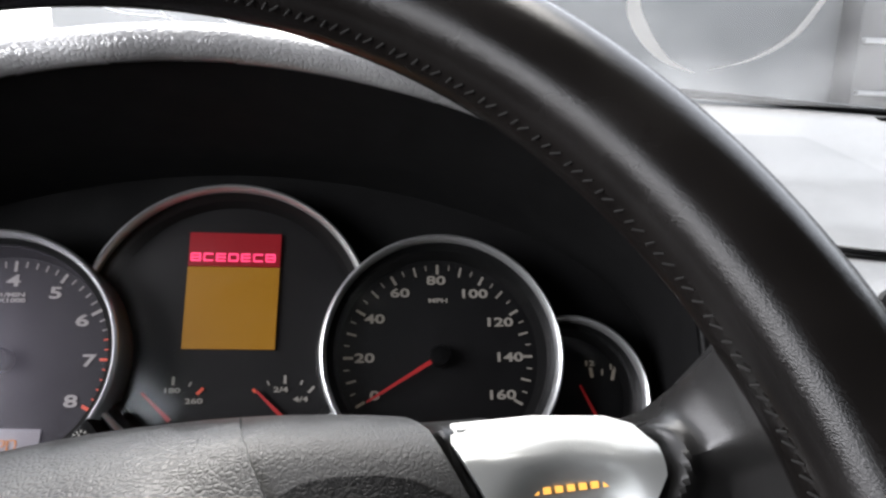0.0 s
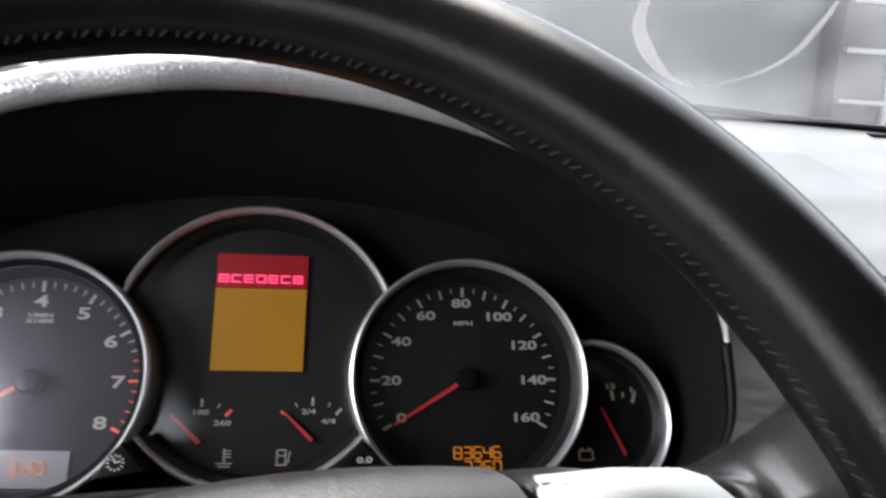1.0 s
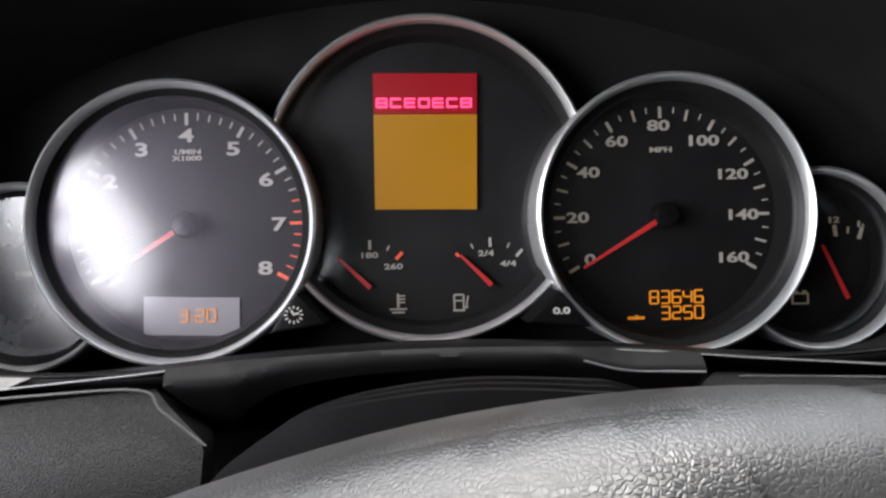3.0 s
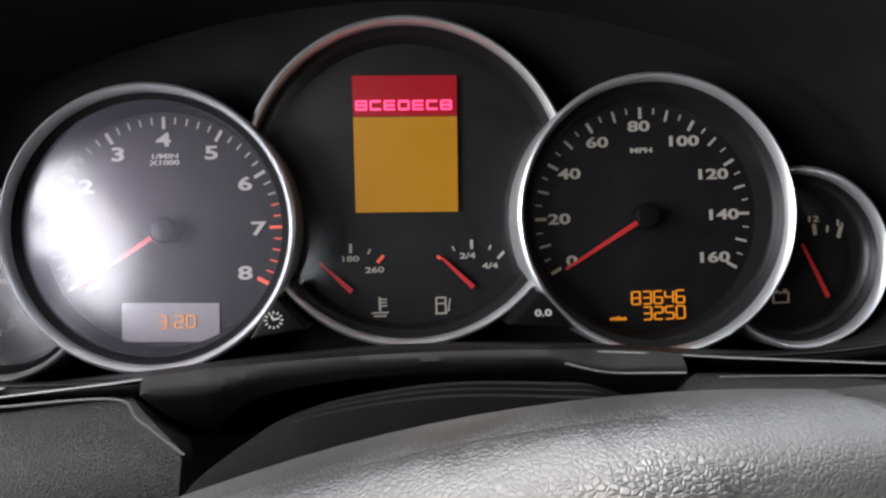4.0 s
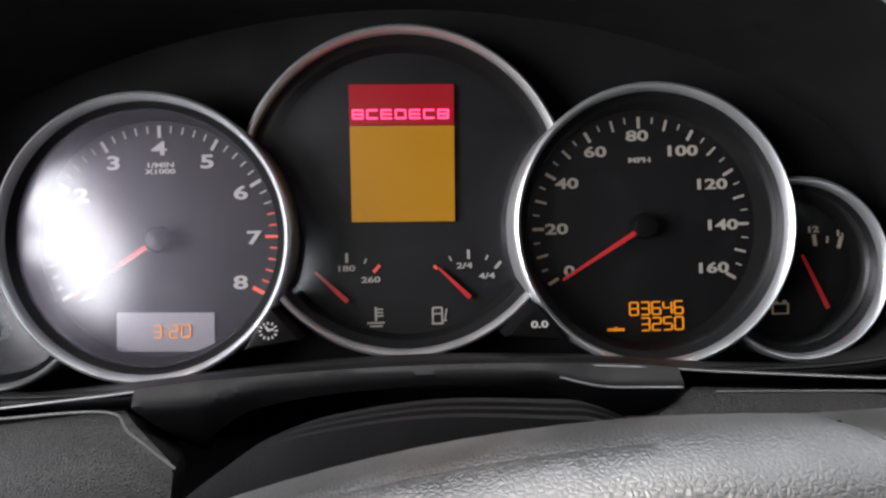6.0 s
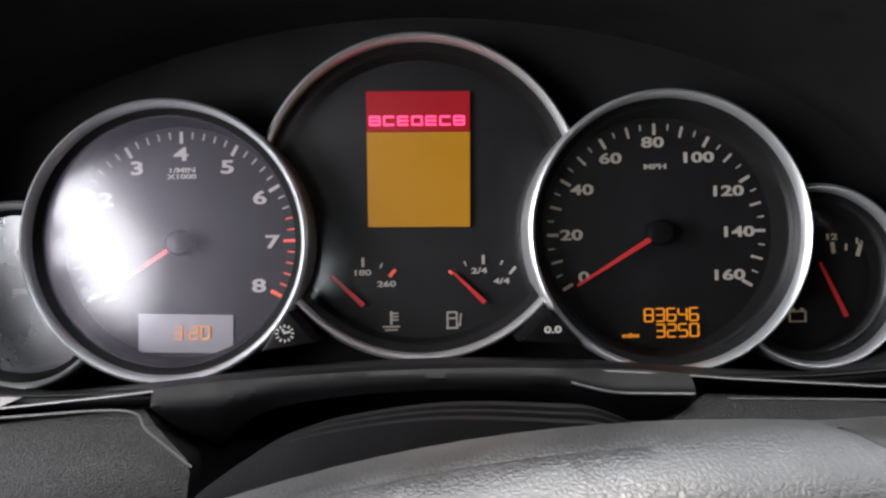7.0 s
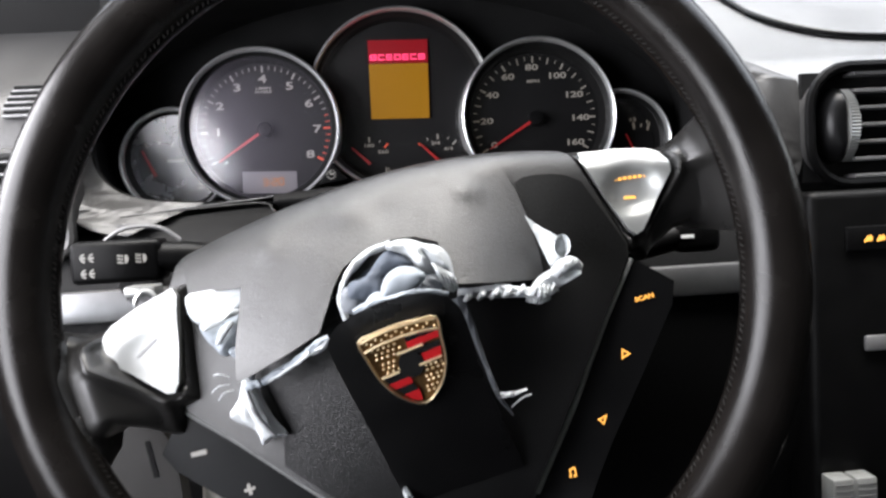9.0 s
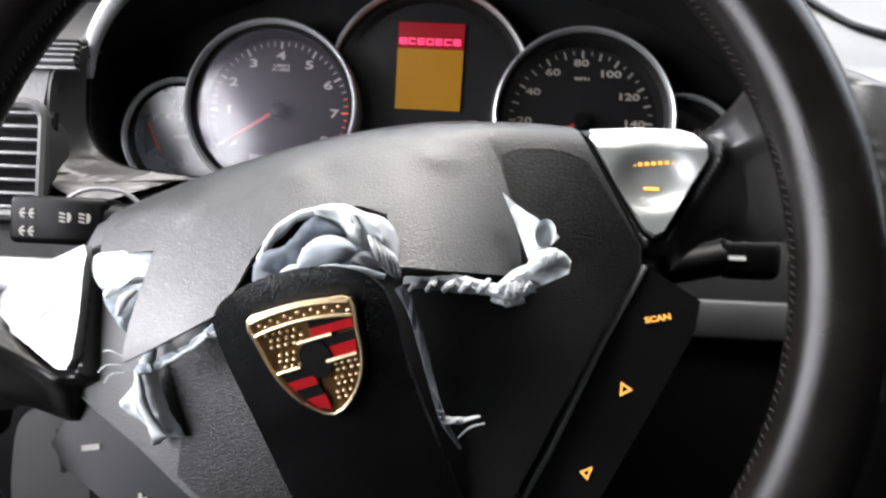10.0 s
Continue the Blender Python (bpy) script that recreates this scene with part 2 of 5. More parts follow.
def thing(name, label, category, m=CL, group="", kind=""):
    """An Empty at a thing's base, for its parts."""
    ob = new(name)
    ob.matrix_world = m
    ob.empty_display_size = 0.02
    return tagged(ob, label, category, group, kind)


def solo(name, bm, mat, label, category, m=CL, group="", kind="", size=None, sharp=38):
    """A thing that is one mesh."""
    ob = part(name, bm, mat, None, sharp=sharp, size=size)
    ob.matrix_world = m
    return tagged(ob, label, category, group, kind)


def lathe(bm, profile, cx=0.0, cz=0.0, steps=96, a0=0.0, a1=360.0):
    """Turns a profile of (radius, y) round the axis along y through (cx, cz)."""
    full = a1 - a0 >= 359.9
    n = steps if full else steps + 1
    rows = []
    for i in range(n):
        a = radians(a0 + (a1 - a0) * i / steps)
        rows.append([bm.verts.new((cx + r * math.cos(a), y, cz + r * math.sin(a))) for r, y in profile])
    for i in range(steps):
        a, b = rows[i], rows[(i + 1) % n]
        for j in range(len(profile) - 1):
            bm.faces.new((a[j], a[j + 1], b[j + 1], b[j]))


def carve(bm, holes):
    """Takes away the faces whose middle lies within the circles (x, z, radius)."""
    gone = [f for f in bm.faces if any((f.calc_center_median().x - x) ** 2 + (f.calc_center_median().z - z) ** 2 < r * r for x, z, r in holes)]
    bmesh.ops.delete(bm, geom=gone, context="FACES")


def plate(bm, poly, y0, y1, bevel=0.0, segments=2):
    """A plate with the outline poly of (x, z), its front at y0 and its back at y1."""
    front = [bm.verts.new((x, y0, z)) for x, z in poly]
    back = [bm.verts.new((x, y1, z)) for x, z in poly]
    top = bm.faces.new(front)
    bm.faces.new(back[::-1])
    for i in range(len(poly)):
        j = (i + 1) % len(poly)
        bm.faces.new((front[i], back[i], back[j], front[j]))
    if bevel:
        bmesh.ops.bevel(bm, geom=list(top.edges), offset=bevel, segments=segments, affect="EDGES", profile=0.5)


def box(bm, x0, x1, y0, y1, z0, z1, bevel=0.0, segments=2):
    made = bmesh.ops.create_cube(bm, size=1.0)["verts"]
    bmesh.ops.scale(bm, vec=(x1 - x0, y1 - y0, z1 - z0), verts=made)
    bmesh.ops.translate(bm, vec=((x0 + x1) / 2, (y0 + y1) / 2, (z0 + z1) / 2), verts=made)
    if bevel:
        edges = {e for v in made for e in v.link_edges}
        bmesh.ops.bevel(bm, geom=list(edges), offset=bevel, segments=segments, affect="EDGES", profile=0.5)


def smooth_line(points, steps=8, closed=False):
    """A Catmull-Rom line through points of any dimension."""
    p = [np.array(q, float) for q in points]
    n = len(p)
    out = []
    for i in range(n if closed else n - 1):
        a, b, c, d = ((p[(i + k) % n] if closed else p[min(max(i + k, 0), n - 1)]) for k in (-1, 0, 1, 2))
        for s in np.arange(steps) / steps:
            out.append(0.5 * (2 * b + (c - a) * s + (2 * a - 5 * b + 4 * c - d) * s * s + (3 * b - a - 3 * c + d) * s**3))
    if not closed:
        out.append(p[-1])
    return out


def sweep(bm, line, section, closed=False, up=(0, -1, 0), taper=None, caps=True):
    """Carries a closed section of (side, up) along a line of points."""
    n = len(line)
    rows = []
    for i, q in enumerate(line):
        a = line[(i - 1) % n] if closed or i else line[0]
        b = line[(i + 1) % n] if closed or i < n - 1 else line[-1]
        way = Vector(b) - Vector(a)
        side = way.cross(Vector(up)).normalized()
        above = side.cross(way).normalized()
        k = taper(i / max(n - 1, 1)) if taper else 1.0
        rows.append([bm.verts.new(Vector(q) + side * s * k + above * h * k) for s, h in section])
    m = len(section)
    for i in range(n if closed else n - 1):
        a, b = rows[i], rows[(i + 1) % n]
        for j in range(m):
            bm.faces.new((a[j], a[(j + 1) % m], b[(j + 1) % m], b[j]))
    if caps and not closed:
        bm.faces.new(rows[0][::-1])
        bm.faces.new(rows[-1])


def circle(r, steps=12, flat=1.0):
    return [(r * math.cos(2 * math.pi * i / steps), flat * r * math.sin(2 * math.pi * i / steps)) for i in range(steps)]


def skin(bm, nu, nv, place, thick=None, wrap=False):
    """A grid of place(u, v), u and v from 0 to 1; thick adds a second side along the vector."""
    def layer(shift):
        return [[bm.verts.new(Vector(place(i / nu, j / nv)) + shift) for j in range(nv + 1)] for i in range(nu + (0 if wrap else 1))]

    def faces(g):
        for i in range(nu):
            for j in range(nv):
                k = (i + 1) % len(g)
                bm.faces.new((g[i][j], g[k][j], g[k][j + 1], g[i][j + 1]))
    a = layer(Vector((0, 0, 0)))
    faces(a)
    if thick:
        b = layer(Vector(thick))
        faces(b)
        last = len(a) - 1
        if not wrap:
            for i in (0, last):
                for j in range(nv):
                    bm.faces.new((a[i][j], a[i][j + 1], b[i][j + 1], b[i][j]))
        for j in (0, nv):
            for i in range(nu):
                k = (i + 1) % len(a)
                bm.faces.new((a[i][j], a[k][j], b[k][j], b[i][j]))


def inside(x, z, poly):
    hit = False
    for i in range(len(poly)):
        (x0, z0), (x1, z1) = poly[i - 1], poly[i]
        if (z0 > z) != (z1 > z) and x < (x1 - x0) * (z - z0) / (z1 - z0) + x0:
            hit = not hit
    return hit


def sheet(bm, poly, depth, spacing=0.05, thick=0.03, lift=0.0):
    """A bent sheet with the outline poly of (x, z) and its front at y = depth(x, z)."""
    edge = []
    for i in range(len(poly)):
        a, b = Vector(poly[i]), Vector(poly[(i + 1) % len(poly)])
        k = max(1, round((b - a).length / spacing))
        edge += [a.lerp(b, s / k) for s in range(k)]
    rim = [tuple(p) for p in edge]
    xs, zs = [p[0] for p in rim], [p[1] for p in rim]
    inner = []
    x = min(xs) + spacing / 2
    while x < max(xs):
        z = min(zs) + spacing / 2
        while z < max(zs):
            if inside(x, z, rim) and min((x - a) ** 2 + (z - b) ** 2 for a, b in rim) > (0.55 * spacing) ** 2:
                inner.append((x, z))
            z += spacing
        x += spacing
    n = len(rim)
    verts, _, tris, *_ = delaunay_2d_cdt([Vector(p) for p in rim + inner], [(i, (i + 1) % n) for i in range(n)], [], 1, 1e-6)
    front = [bm.verts.new((v[0], depth(v[0], v[1]), v[1])) for v in verts]
    back = [bm.verts.new((v[0], depth(v[0], v[1]) + thick, v[1] + lift)) for v in verts]
    for f in tris:
        bm.faces.new([front[i] for i in f])
        bm.faces.new([back[i] for i in f][::-1])
    open_edges = [e for e in bm.edges if e.is_boundary and e.verts[0] in set(front) and e.verts[1] in set(front)]
    twin = dict(zip(front, back))
    for e in open_edges:
        a, b = e.verts
        bm.faces.new((a, b, twin[b], twin[a]))


def lettering(bm, text, x, z, height, y, wide=1.25, turn=0.0, extrude=0.002, align="CENTER"):
    """Letters in the built-in font, facing the driver, height by the capitals."""
    cu = bpy.data.curves.new("letters", "FONT")
    cu.body, cu.align_x, cu.align_y, cu.size, cu.extrude = text, align, "CENTER", height * 1.42, extrude
    cu.resolution_u = 3
    cu.offset = height * 0.035
    ob = bpy.data.objects.new("letters", cu)
    scene.collection.objects.link(ob)
    me = bpy.data.meshes.new_from_object(ob.evaluated_get(bpy.context.evaluated_depsgraph_get()))
    bpy.data.objects.remove(ob)
    m = Matrix.Translation((x, y, z)) @ Matrix.Rotation(radians(-turn), 4, "Y") @ Matrix(((wide, 0, 0, 0), (0, 0, -1, 0), (0, 1, 0, 0), (0, 0, 0, 1)))
    me.transform(m)
    bm.from_mesh(me)
    bpy.data.meshes.remove(me)


def bar(bm, x, z, long, wide, turn, y, deep=0.006):
    """A flat bar centred at (x, z), its length turned from +x."""
    c, s = math.cos(radians(turn)), math.sin(radians(turn))
    plate(bm, [(x + c * a - s * b, z + s * a + c * b) for a, b in
               ((-long / 2, -wide / 2), (long / 2, -wide / 2), (long / 2, wide / 2), (-long / 2, wide / 2))], y, y + deep)


SEGMENTS = {"0": "abcdef", "1": "bc", "2": "abged", "3": "abgcd", "4": "fgbc", "5": "afgcd", "6": "afgcde", "8": "abcdefg"}


def digits(bm, text, right, z, wide, high, y, gap=0.3):
    """Seven-bar digits that end at x = right, centred at z."""
    x = right
    t = high * 0.11
    for ch in reversed(text):
        if ch == ":":
            for dz in (-0.22, 0.22):
                bar(bm, x - wide * 0.1, z + dz * high, t, t, 0, y)
            x -= wide * (0.2 + gap)
            continue
        cx = x - wide / 2
        spots = {"a": (0, 0.5, 0), "d": (0, -0.5, 0), "g": (0, 0, 0), "b": (0.5, 0.25, 90), "c": (0.5, -0.25, 90), "f": (-0.5, 0.25, 90), "e": (-0.5, -0.25, 90)}
        for s in SEGMENTS[ch]:
            u, v, turn = spots[s]
            bar(bm, cx + u * wide, z + v * high, (wide if turn == 0 else high / 2) - t * 0.6, t, turn, y)
        x -= wide * (1 + gap)

# ---- the cabin and the yard, in metres ----
def wall(name, boxes, mat, label):
    bm = bmesh.new()
    for b in boxes:
        box(bm, *b)
    return solo(name, bm, mat, label, "wall", Matrix(), kind="structure", size=1.0)


bm = bmesh.new()
box(bm, -60, 60, -60, 60, -0.1, 0.0)
solo("ground", bm, CONCRETE, "pale worn concrete yard floor", "ground", Matrix(), kind="structure", size=1.0)
bm = bmesh.new()
box(bm, -1.43, 9.0, 3.5, 3.7, 0.0, 3.0)
solo("backdrop", bm, GREYWALL, "plain grey building wall before the car", "wall", Matrix(), kind="structure", size=1.0)
post = thing("post", "dark square post with grey bars before the wall", "post", Matrix(), kind="structure")
bm = bmesh.new()
box(bm, 2.72, 3.6, 3.30, 3.49, 0.0, 3.0, bevel=0.03)
part("post_body", bm, DARKPOST, post, size=1.0)
for x0, x1, z0, z1 in ((3.02, 3.05, 0.9, 2.4), (2.74, 3.6, 1.60, 1.63), (2.74, 3.6, 1.33, 1.355), (2.74, 3.6, 1.86, 1.89)):
    bm = bmesh.new()
    box(bm, x0, x1, 3.27, 3.31, z0, z1, bevel=0.005)
    part("bar", bm, BARS, post, size=1.0)

wall("floor", [(-0.66, 1.2, -2.4, 0.62, 0.40, 0.46)], TRIMWALL, "dark carpeted cabin floor")
wall("ceiling", [(-0.66, 1.2, -2.4, -0.56, 1.74, 1.78)], HEADLINER, "plain grey cloth headliner")
wall("wall_left", [(-0.68, -0.60, -2.4, 0.6, 0.46, 1.20), (-0.68, -0.60, -2.4, -1.80, 1.20, 1.74),
                   (-0.68, -0.60, -1.80, 0.05, 1.58, 1.74), (-0.68, -0.60, 0.05, 0.26, 1.20, 1.74)],
     TRIMWALL, "black door trim with open windows above")
bm = bmesh.new()
box(bm, -0.60, -0.235, 0.12, 0.20, 1.02, 1.36, bevel=0.02)
solo("trim", bm, TRIMWALL, "black pillar foot trim beside the dash", "pillar trim", Matrix(), kind="structure", size=1.0)
# unseen side and rear, closed without windows to cut stray light
wall("wall_right", [(1.14, 1.22, -2.4, 0.6, 0.46, 1.20), (1.14, 1.22, -2.4, 0.05, 1.20, 1.74)], TRIMWALL, "windowless dark cabin side, added to cut light")
wall("wall_rear", [(-0.66, 1.2, -2.46, -2.4, 0.46, 1.76)], TRIMWALL, "windowless dark cabin rear, added to cut light")
wall("wall_front", [(-0.66, 1.2, 0.58, 0.64, 0.46, 1.16)], TRIMWALL, "dark bulkhead behind the dash")


# unseen header, carried forward to keep overhead light off the flap
bm = bmesh.new()
skin(bm, 2, 6, lambda u, v: (-0.60 + 1.74 * u, -0.64 + 0.46 * v, 1.70 - 0.15 * v), thick=(0, 0, 0.02))
solo("trim", bm, HEADLINER, "unseen dark roof header, added to block overhead light", "roof header", Matrix(), kind="structure", size=1.0)


def pillar(side):
    x = -0.62 if side < 0 else 1.16
    bm = bmesh.new()
    sweep(bm, [(x, 0.52, 1.18), (x, 0.0, 1.48), (x, -0.46, 1.71), (x, -0.60, 1.74)], [(-0.035, -0.03), (0.035, -0.03), (0.035, 0.03), (-0.035, 0.03)], up=(1, 0, 0))
    solo("trim", bm, TRIMWALL, "dark windscreen pillar trim", "pillar", Matrix(), kind="structure", size=1.0)


pillar(-1)
pillar(1)

window = thing("window_1", "dusty scratched windscreen over the dash", "windscreen", Matrix(), kind="structure")
bm = bmesh.new()
def on_glass(u, v, lift=0.0):
    return (-0.62 + 1.78 * u, 0.50 - 1.06 * v + 0.10 * (1 - (2 * u - 1) ** 2) * (1 - 0.7 * v) - lift, 1.23 + 0.51 * v - lift)


skin(bm, 24, 16, on_glass)
pane = part("pane", bm, SCREEN, window, size=1.0)
pane.visible_shadow = False
face_to(pane, (0, -0.5, -1))
bm = bmesh.new()
sweep(bm, [(-0.62 + 1.78 * i / 24, 0.50 + 0.10 * (1 - (i / 12 - 1) ** 2) - 0.012, 1.250 - 0.06 * max(0.0, -1.12 + 1.78 * i / 24)) for i in range(25)], circle(0.006, 8), up=(0, 0, 1))
part("seal", bm, BLACK, window, "black rubber seal", size=1.0)

bm = bmesh.new()
box(bm, 0.747, 0.785, 0.530, 0.556, 1.214, 1.228, bevel=0.004)
part("clip", bm, BLACK, window, "small black clip under the seal", size=1.0)
for line, r in (([(0.236, 0.163), (0.252, 0.146), (0.266, 0.1425), (0.277, 0.140), (0.288, 0.122)], 0.0011), ([(0.296, 0.156), (0.308, 0.1405), (0.315, 0.1206), (0.318, 0.10)], 0.0014),
                ([(0.270, 0.172), (0.277, 0.140)], 0.0007), ([(0.207, 0.126), (0.215, 0.103), (0.220, 0.09)], 0.0008), ([(0.2486, 0.1222), (0.2567, 0.1171)], 0.0006), ([(0.329, 0.148), (0.3345, 0.1217)], 0.0008)):
    bm = bmesh.new()
    sweep(bm, [on_glass(*q, 0.002) for q in smooth_line(line, 5)], circle(r, 6), up=(0, -1, 0.3), taper=lambda t: 0.5 + 0.5 * math.sin(math.pi * t))
    part("crack", bm, CRACK, window, "pale crack in the glass", size=1.0)
# two pale curved streaks just inside the pane
for line, w in (([(0.525, 0.26), (0.5348, 0.2034), (0.5474, 0.1702), (0.5637, 0.1381), (0.5839, 0.1084), (0.6079, 0.0879)], 0.011), ([(0.632, 0.25), (0.6387, 0.2163), (0.6452, 0.1632), (0.6369, 0.1204), (0.6155, 0.0948)], 0.005)):
    bm = bmesh.new()
    mid_line = smooth_line(line, 6)
    n = len(mid_line) - 1
    skin(bm, n, 2, lambda a, b: on_glass(mid_line[round(a * n)][0] + w * (b - 0.5) * math.sin(math.pi * (0.08 + 0.84 * a)), mid_line[round(a * n)][1], 0.003))
    glass_streak = part("glass_streak", bm, STREAK, window, "pale curved streak on the glass", size=1.0)
    glass_streak.visible_shadow = False

# ---- the dash: binnacle, hood, top and fascia ----
def opening(a):
    """The rim of the binnacle's opening at the angle a: x, y, z. It is shallower towards the door."""
    c, s = math.cos(a), math.sin(a)
    w = min(max((-c - 0.6) / 0.4, 0.0), 1.0)
    half = 2.05 + 0.09 * w if c < 0 else 2.11
    front = -0.62 + 0.22 * w
    if s >= 0:
        n = 1.85
        x = half * math.copysign(abs(c) ** (2 / n), c)
        return (x - 0.02, front - 0.40 * s**1.2, 0.10 + 0.94 * s ** (2 / n))
    n = 4.0
    x = half * math.copysign(abs(c) ** (2 / n), c)
    low = -0.50 - 0.03 * x * x
    return (x - 0.02, front, 0.10 + (low - 0.10) * abs(s) ** (2 / n))


dash = thing("dashboard", "black leather-grained dashboard with an instrument hood", "dashboard")

bm = bmesh.new()
def lining(u, v):
    x, y, z = opening(2 * math.pi * u)
    return (x * (1 + 0.02 * v), y + (0.12 - y) * v, z - (0.12 if z < 0 else 0.06) * v)
skin(bm, 120, 8, lining, wrap=True)
part("binnacle_lining", bm, FLOCK, dash, "matt black binnacle lining")
bm = bmesh.new()
box(bm, -2.2, 2.2, 0.10, 0.2, -0.8, 1.3)
part("back_panel", bm, FLOCK, dash)

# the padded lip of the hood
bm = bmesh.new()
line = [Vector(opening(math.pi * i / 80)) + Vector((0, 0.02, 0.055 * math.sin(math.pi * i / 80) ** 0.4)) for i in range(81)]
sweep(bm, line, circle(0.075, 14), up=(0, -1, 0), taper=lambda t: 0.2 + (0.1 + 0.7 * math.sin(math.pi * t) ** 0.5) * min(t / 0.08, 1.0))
part("hood_lip", bm, PALELIP, dash, "padded black leather hood lip, paled for its glare")
bm = bmesh.new()
def hood(u, v):
    a = math.pi * u
    x, y, z = opening(a)
    s = math.sin(a)
    rise = 0.16 * math.sin(min(v * 2.2, 1) * math.pi / 2)
    far = v * (2.3 + 0.6 * s)
    return (x * (1 + 0.10 * v), y + 0.03 + far * 0.88, z + 0.10 * s**0.4 + far * 0.47 * (0.35 + 0.65 * s) + rise * s - (0.9 * v**2.5) * s)
skin(bm, 80, 24, hood)
part("hood", bm, DASH, dash, "black grained instrument hood")

# lower rim of the opening and the fascia under it
bm = bmesh.new()
line = [Vector(opening(math.pi + math.pi * i / 90)) + Vector((0, 0.03, -0.02)) for i in range(91)]
sweep(bm, line, circle(0.028, 10), up=(0, -1, 0))
part("binnacle_rim", bm, BLACK, dash)


def fascia_line(x):
    """Profile of the fascia at x, from the foot to the dash top: (y, z)."""
    return smooth_line([(-0.10, -4.6), (-0.55, -3.2), (-0.85, -2.2), (-0.95, -1.4), (-0.86, -0.9), (-0.74, -0.66), (-0.66, -0.575)], 6)


def lower_fascia(x0, x1, cut0=0.0, cut1=0.0):
    """A leather panel under the rim between two slanting ends."""
    bm = bmesh.new()
    prof = fascia_line(0)
    def place(u, v):
        y, z = prof[min(int(v * (len(prof) - 1) + 0.5), len(prof) - 1)]
        drop = min(max((-0.57 - z) / 0.16, 0.0), 1.0)
        a, b = x0 + cut0 * drop, x1 + cut1 * drop
        x = a + (b - a) * u
        low = -0.03 * min(x * x, 4.2) + 0.035
        return (x, y - 0.02 * math.sin(3.1 * u), z + low * max(0.0, 1 + (z + 0.575) / 0.5))
    skin(bm, 40, len(prof) - 1, place, thick=(0, 0.12, 0))
    return bm


part("knee_panel", lower_fascia(-2.05, -0.96, 0, 0.20), LEATHER, dash, "black leather knee panel")
part("knee_panel", lower_fascia(0.94, 2.05, -0.30, 0.0), LEATHER, dash, "black leather knee panel")

# paler leather along the knee panels' edges paints their highlight
for line in ([(0.955, -0.560), (1.2, -0.568), (1.5, -0.580), (1.78, -0.598)], [(-1.86, -0.590), (-1.6, -0.572), (-1.285, -0.553), (-0.96, -0.546), (-0.885, -0.609), (-0.74, -0.713)]):
    bm = bmesh.new()
    sweep(bm, smooth_line([(x, -0.785 - 0.35 * max(-0.56 - z, 0), z) for x, z in line], 8), circle(0.0045, 8))
    part("knee_edge_shine", bm, WRINKLED, dash, "rolled leather edge, paler for its highlight")

# leather that runs from the opening out to the vents
def fascia_y(z):
    return float(np.interp(z, [-0.9, -0.72, -0.6, -0.4, -0.1, 0.12, 0.27, 0.42, 0.86, 1.75], [-0.90, -0.81, -0.74, -0.72, -0.72, -0.66, -0.50, -0.20, 0.6, 2.0]))


def surround(a0, a1, reach):
    """Leather from the opening's edge out to the fascia beside it, and up along the hood's flank."""
    bm = bmesh.new()
    def place(u, v):
        a = a0 + (a1 - a0) * u
        x, y, z = opening(a)
        c, s = math.cos(a), math.sin(a)
        out = reach if s < 0 else reach + (2.24 - reach) * min(s * 3, 1)
        qx = out * math.copysign(abs(c) ** (0.25 if s < 0 else 0.12), c)
        qz = 0.10 + 0.9 * s if s > 0 else 0.10 - 0.83 * abs(s) ** 0.25
        k = v**0.8
        qy = fascia_y(qz) - 0.012
        px, pz = x + (qx - x) * k, z + (qz - z) * k
        fold = math.sin(math.pi * v) ** 0.5 * (0.020 * noise.noise(Vector((px * 5, pz * 18, 2.0))) + 0.014 * (0.4 - abs(noise.noise(Vector((px * 9, pz * 30, 5.0))))))
        return (px, y - 0.01 + (qy - y) * v**(1 + 0.6 * max(s, 0)) - 0.035 * math.sin(math.pi * v) - fold, pz)
    skin(bm, 160, 28, place)
    return bm


part("surround", surround(1.5 * math.pi - 0.45, 0.60 * math.pi, 2.22), WRINKLED, dash, "grained leather round the gauge opening")
part("surround", surround(1.5 * math.pi + 0.95, 2.40 * math.pi, 2.68), WRINKLED, dash, "grained leather round the gauge opening")
for a0, a1 in ((1.5 * math.pi - 0.62, 0.98 * math.pi),):
    bm = bmesh.new()
    line = []
    for i in range(41):
        a = a0 + (a1 - a0) * i / 40
        x, y, z = opening(a)
        line.append((x * 1.025, y - 0.055, z - 0.065 * min(1.0, abs(math.sin(a)) * 2)))
    sweep(bm, line, circle(0.016, 8))
    part("leather_piping", bm, LEATHER, dash, "rolled leather edge")

# arched trim over the steering column: a shelf that falls to a ridge, and under it a face that turns in to the arch
RIDGE_X = (-0.905, -0.697, -0.589, -0.5, -0.284, 0.051, 0.413, 0.487, 0.561, 0.636, 0.863)
RIDGE_Z = (-0.540, -0.536, -0.510, -0.490, -0.479, -0.476, -0.491, -0.509, -0.530, -0.541, -0.550)


def trim_y(x, z):
    d = z - float(np.interp(x, RIDGE_X, RIDGE_Z))
    return -0.745 + (0.9 * d if d > 0 else -0.45 * d + 2.2 * d * d) + 0.006 * math.exp(-(d / 0.012) ** 2)


bm = bmesh.new()
hole = smooth_line([(-0.725, -0.74), (-0.70, -0.69), (-0.629, -0.629), (-0.52, -0.571), (-0.285, -0.532), (0.05, -0.516), (0.30, -0.530), (0.448, -0.557), (0.54, -0.607), (0.60, -0.70)], 5)
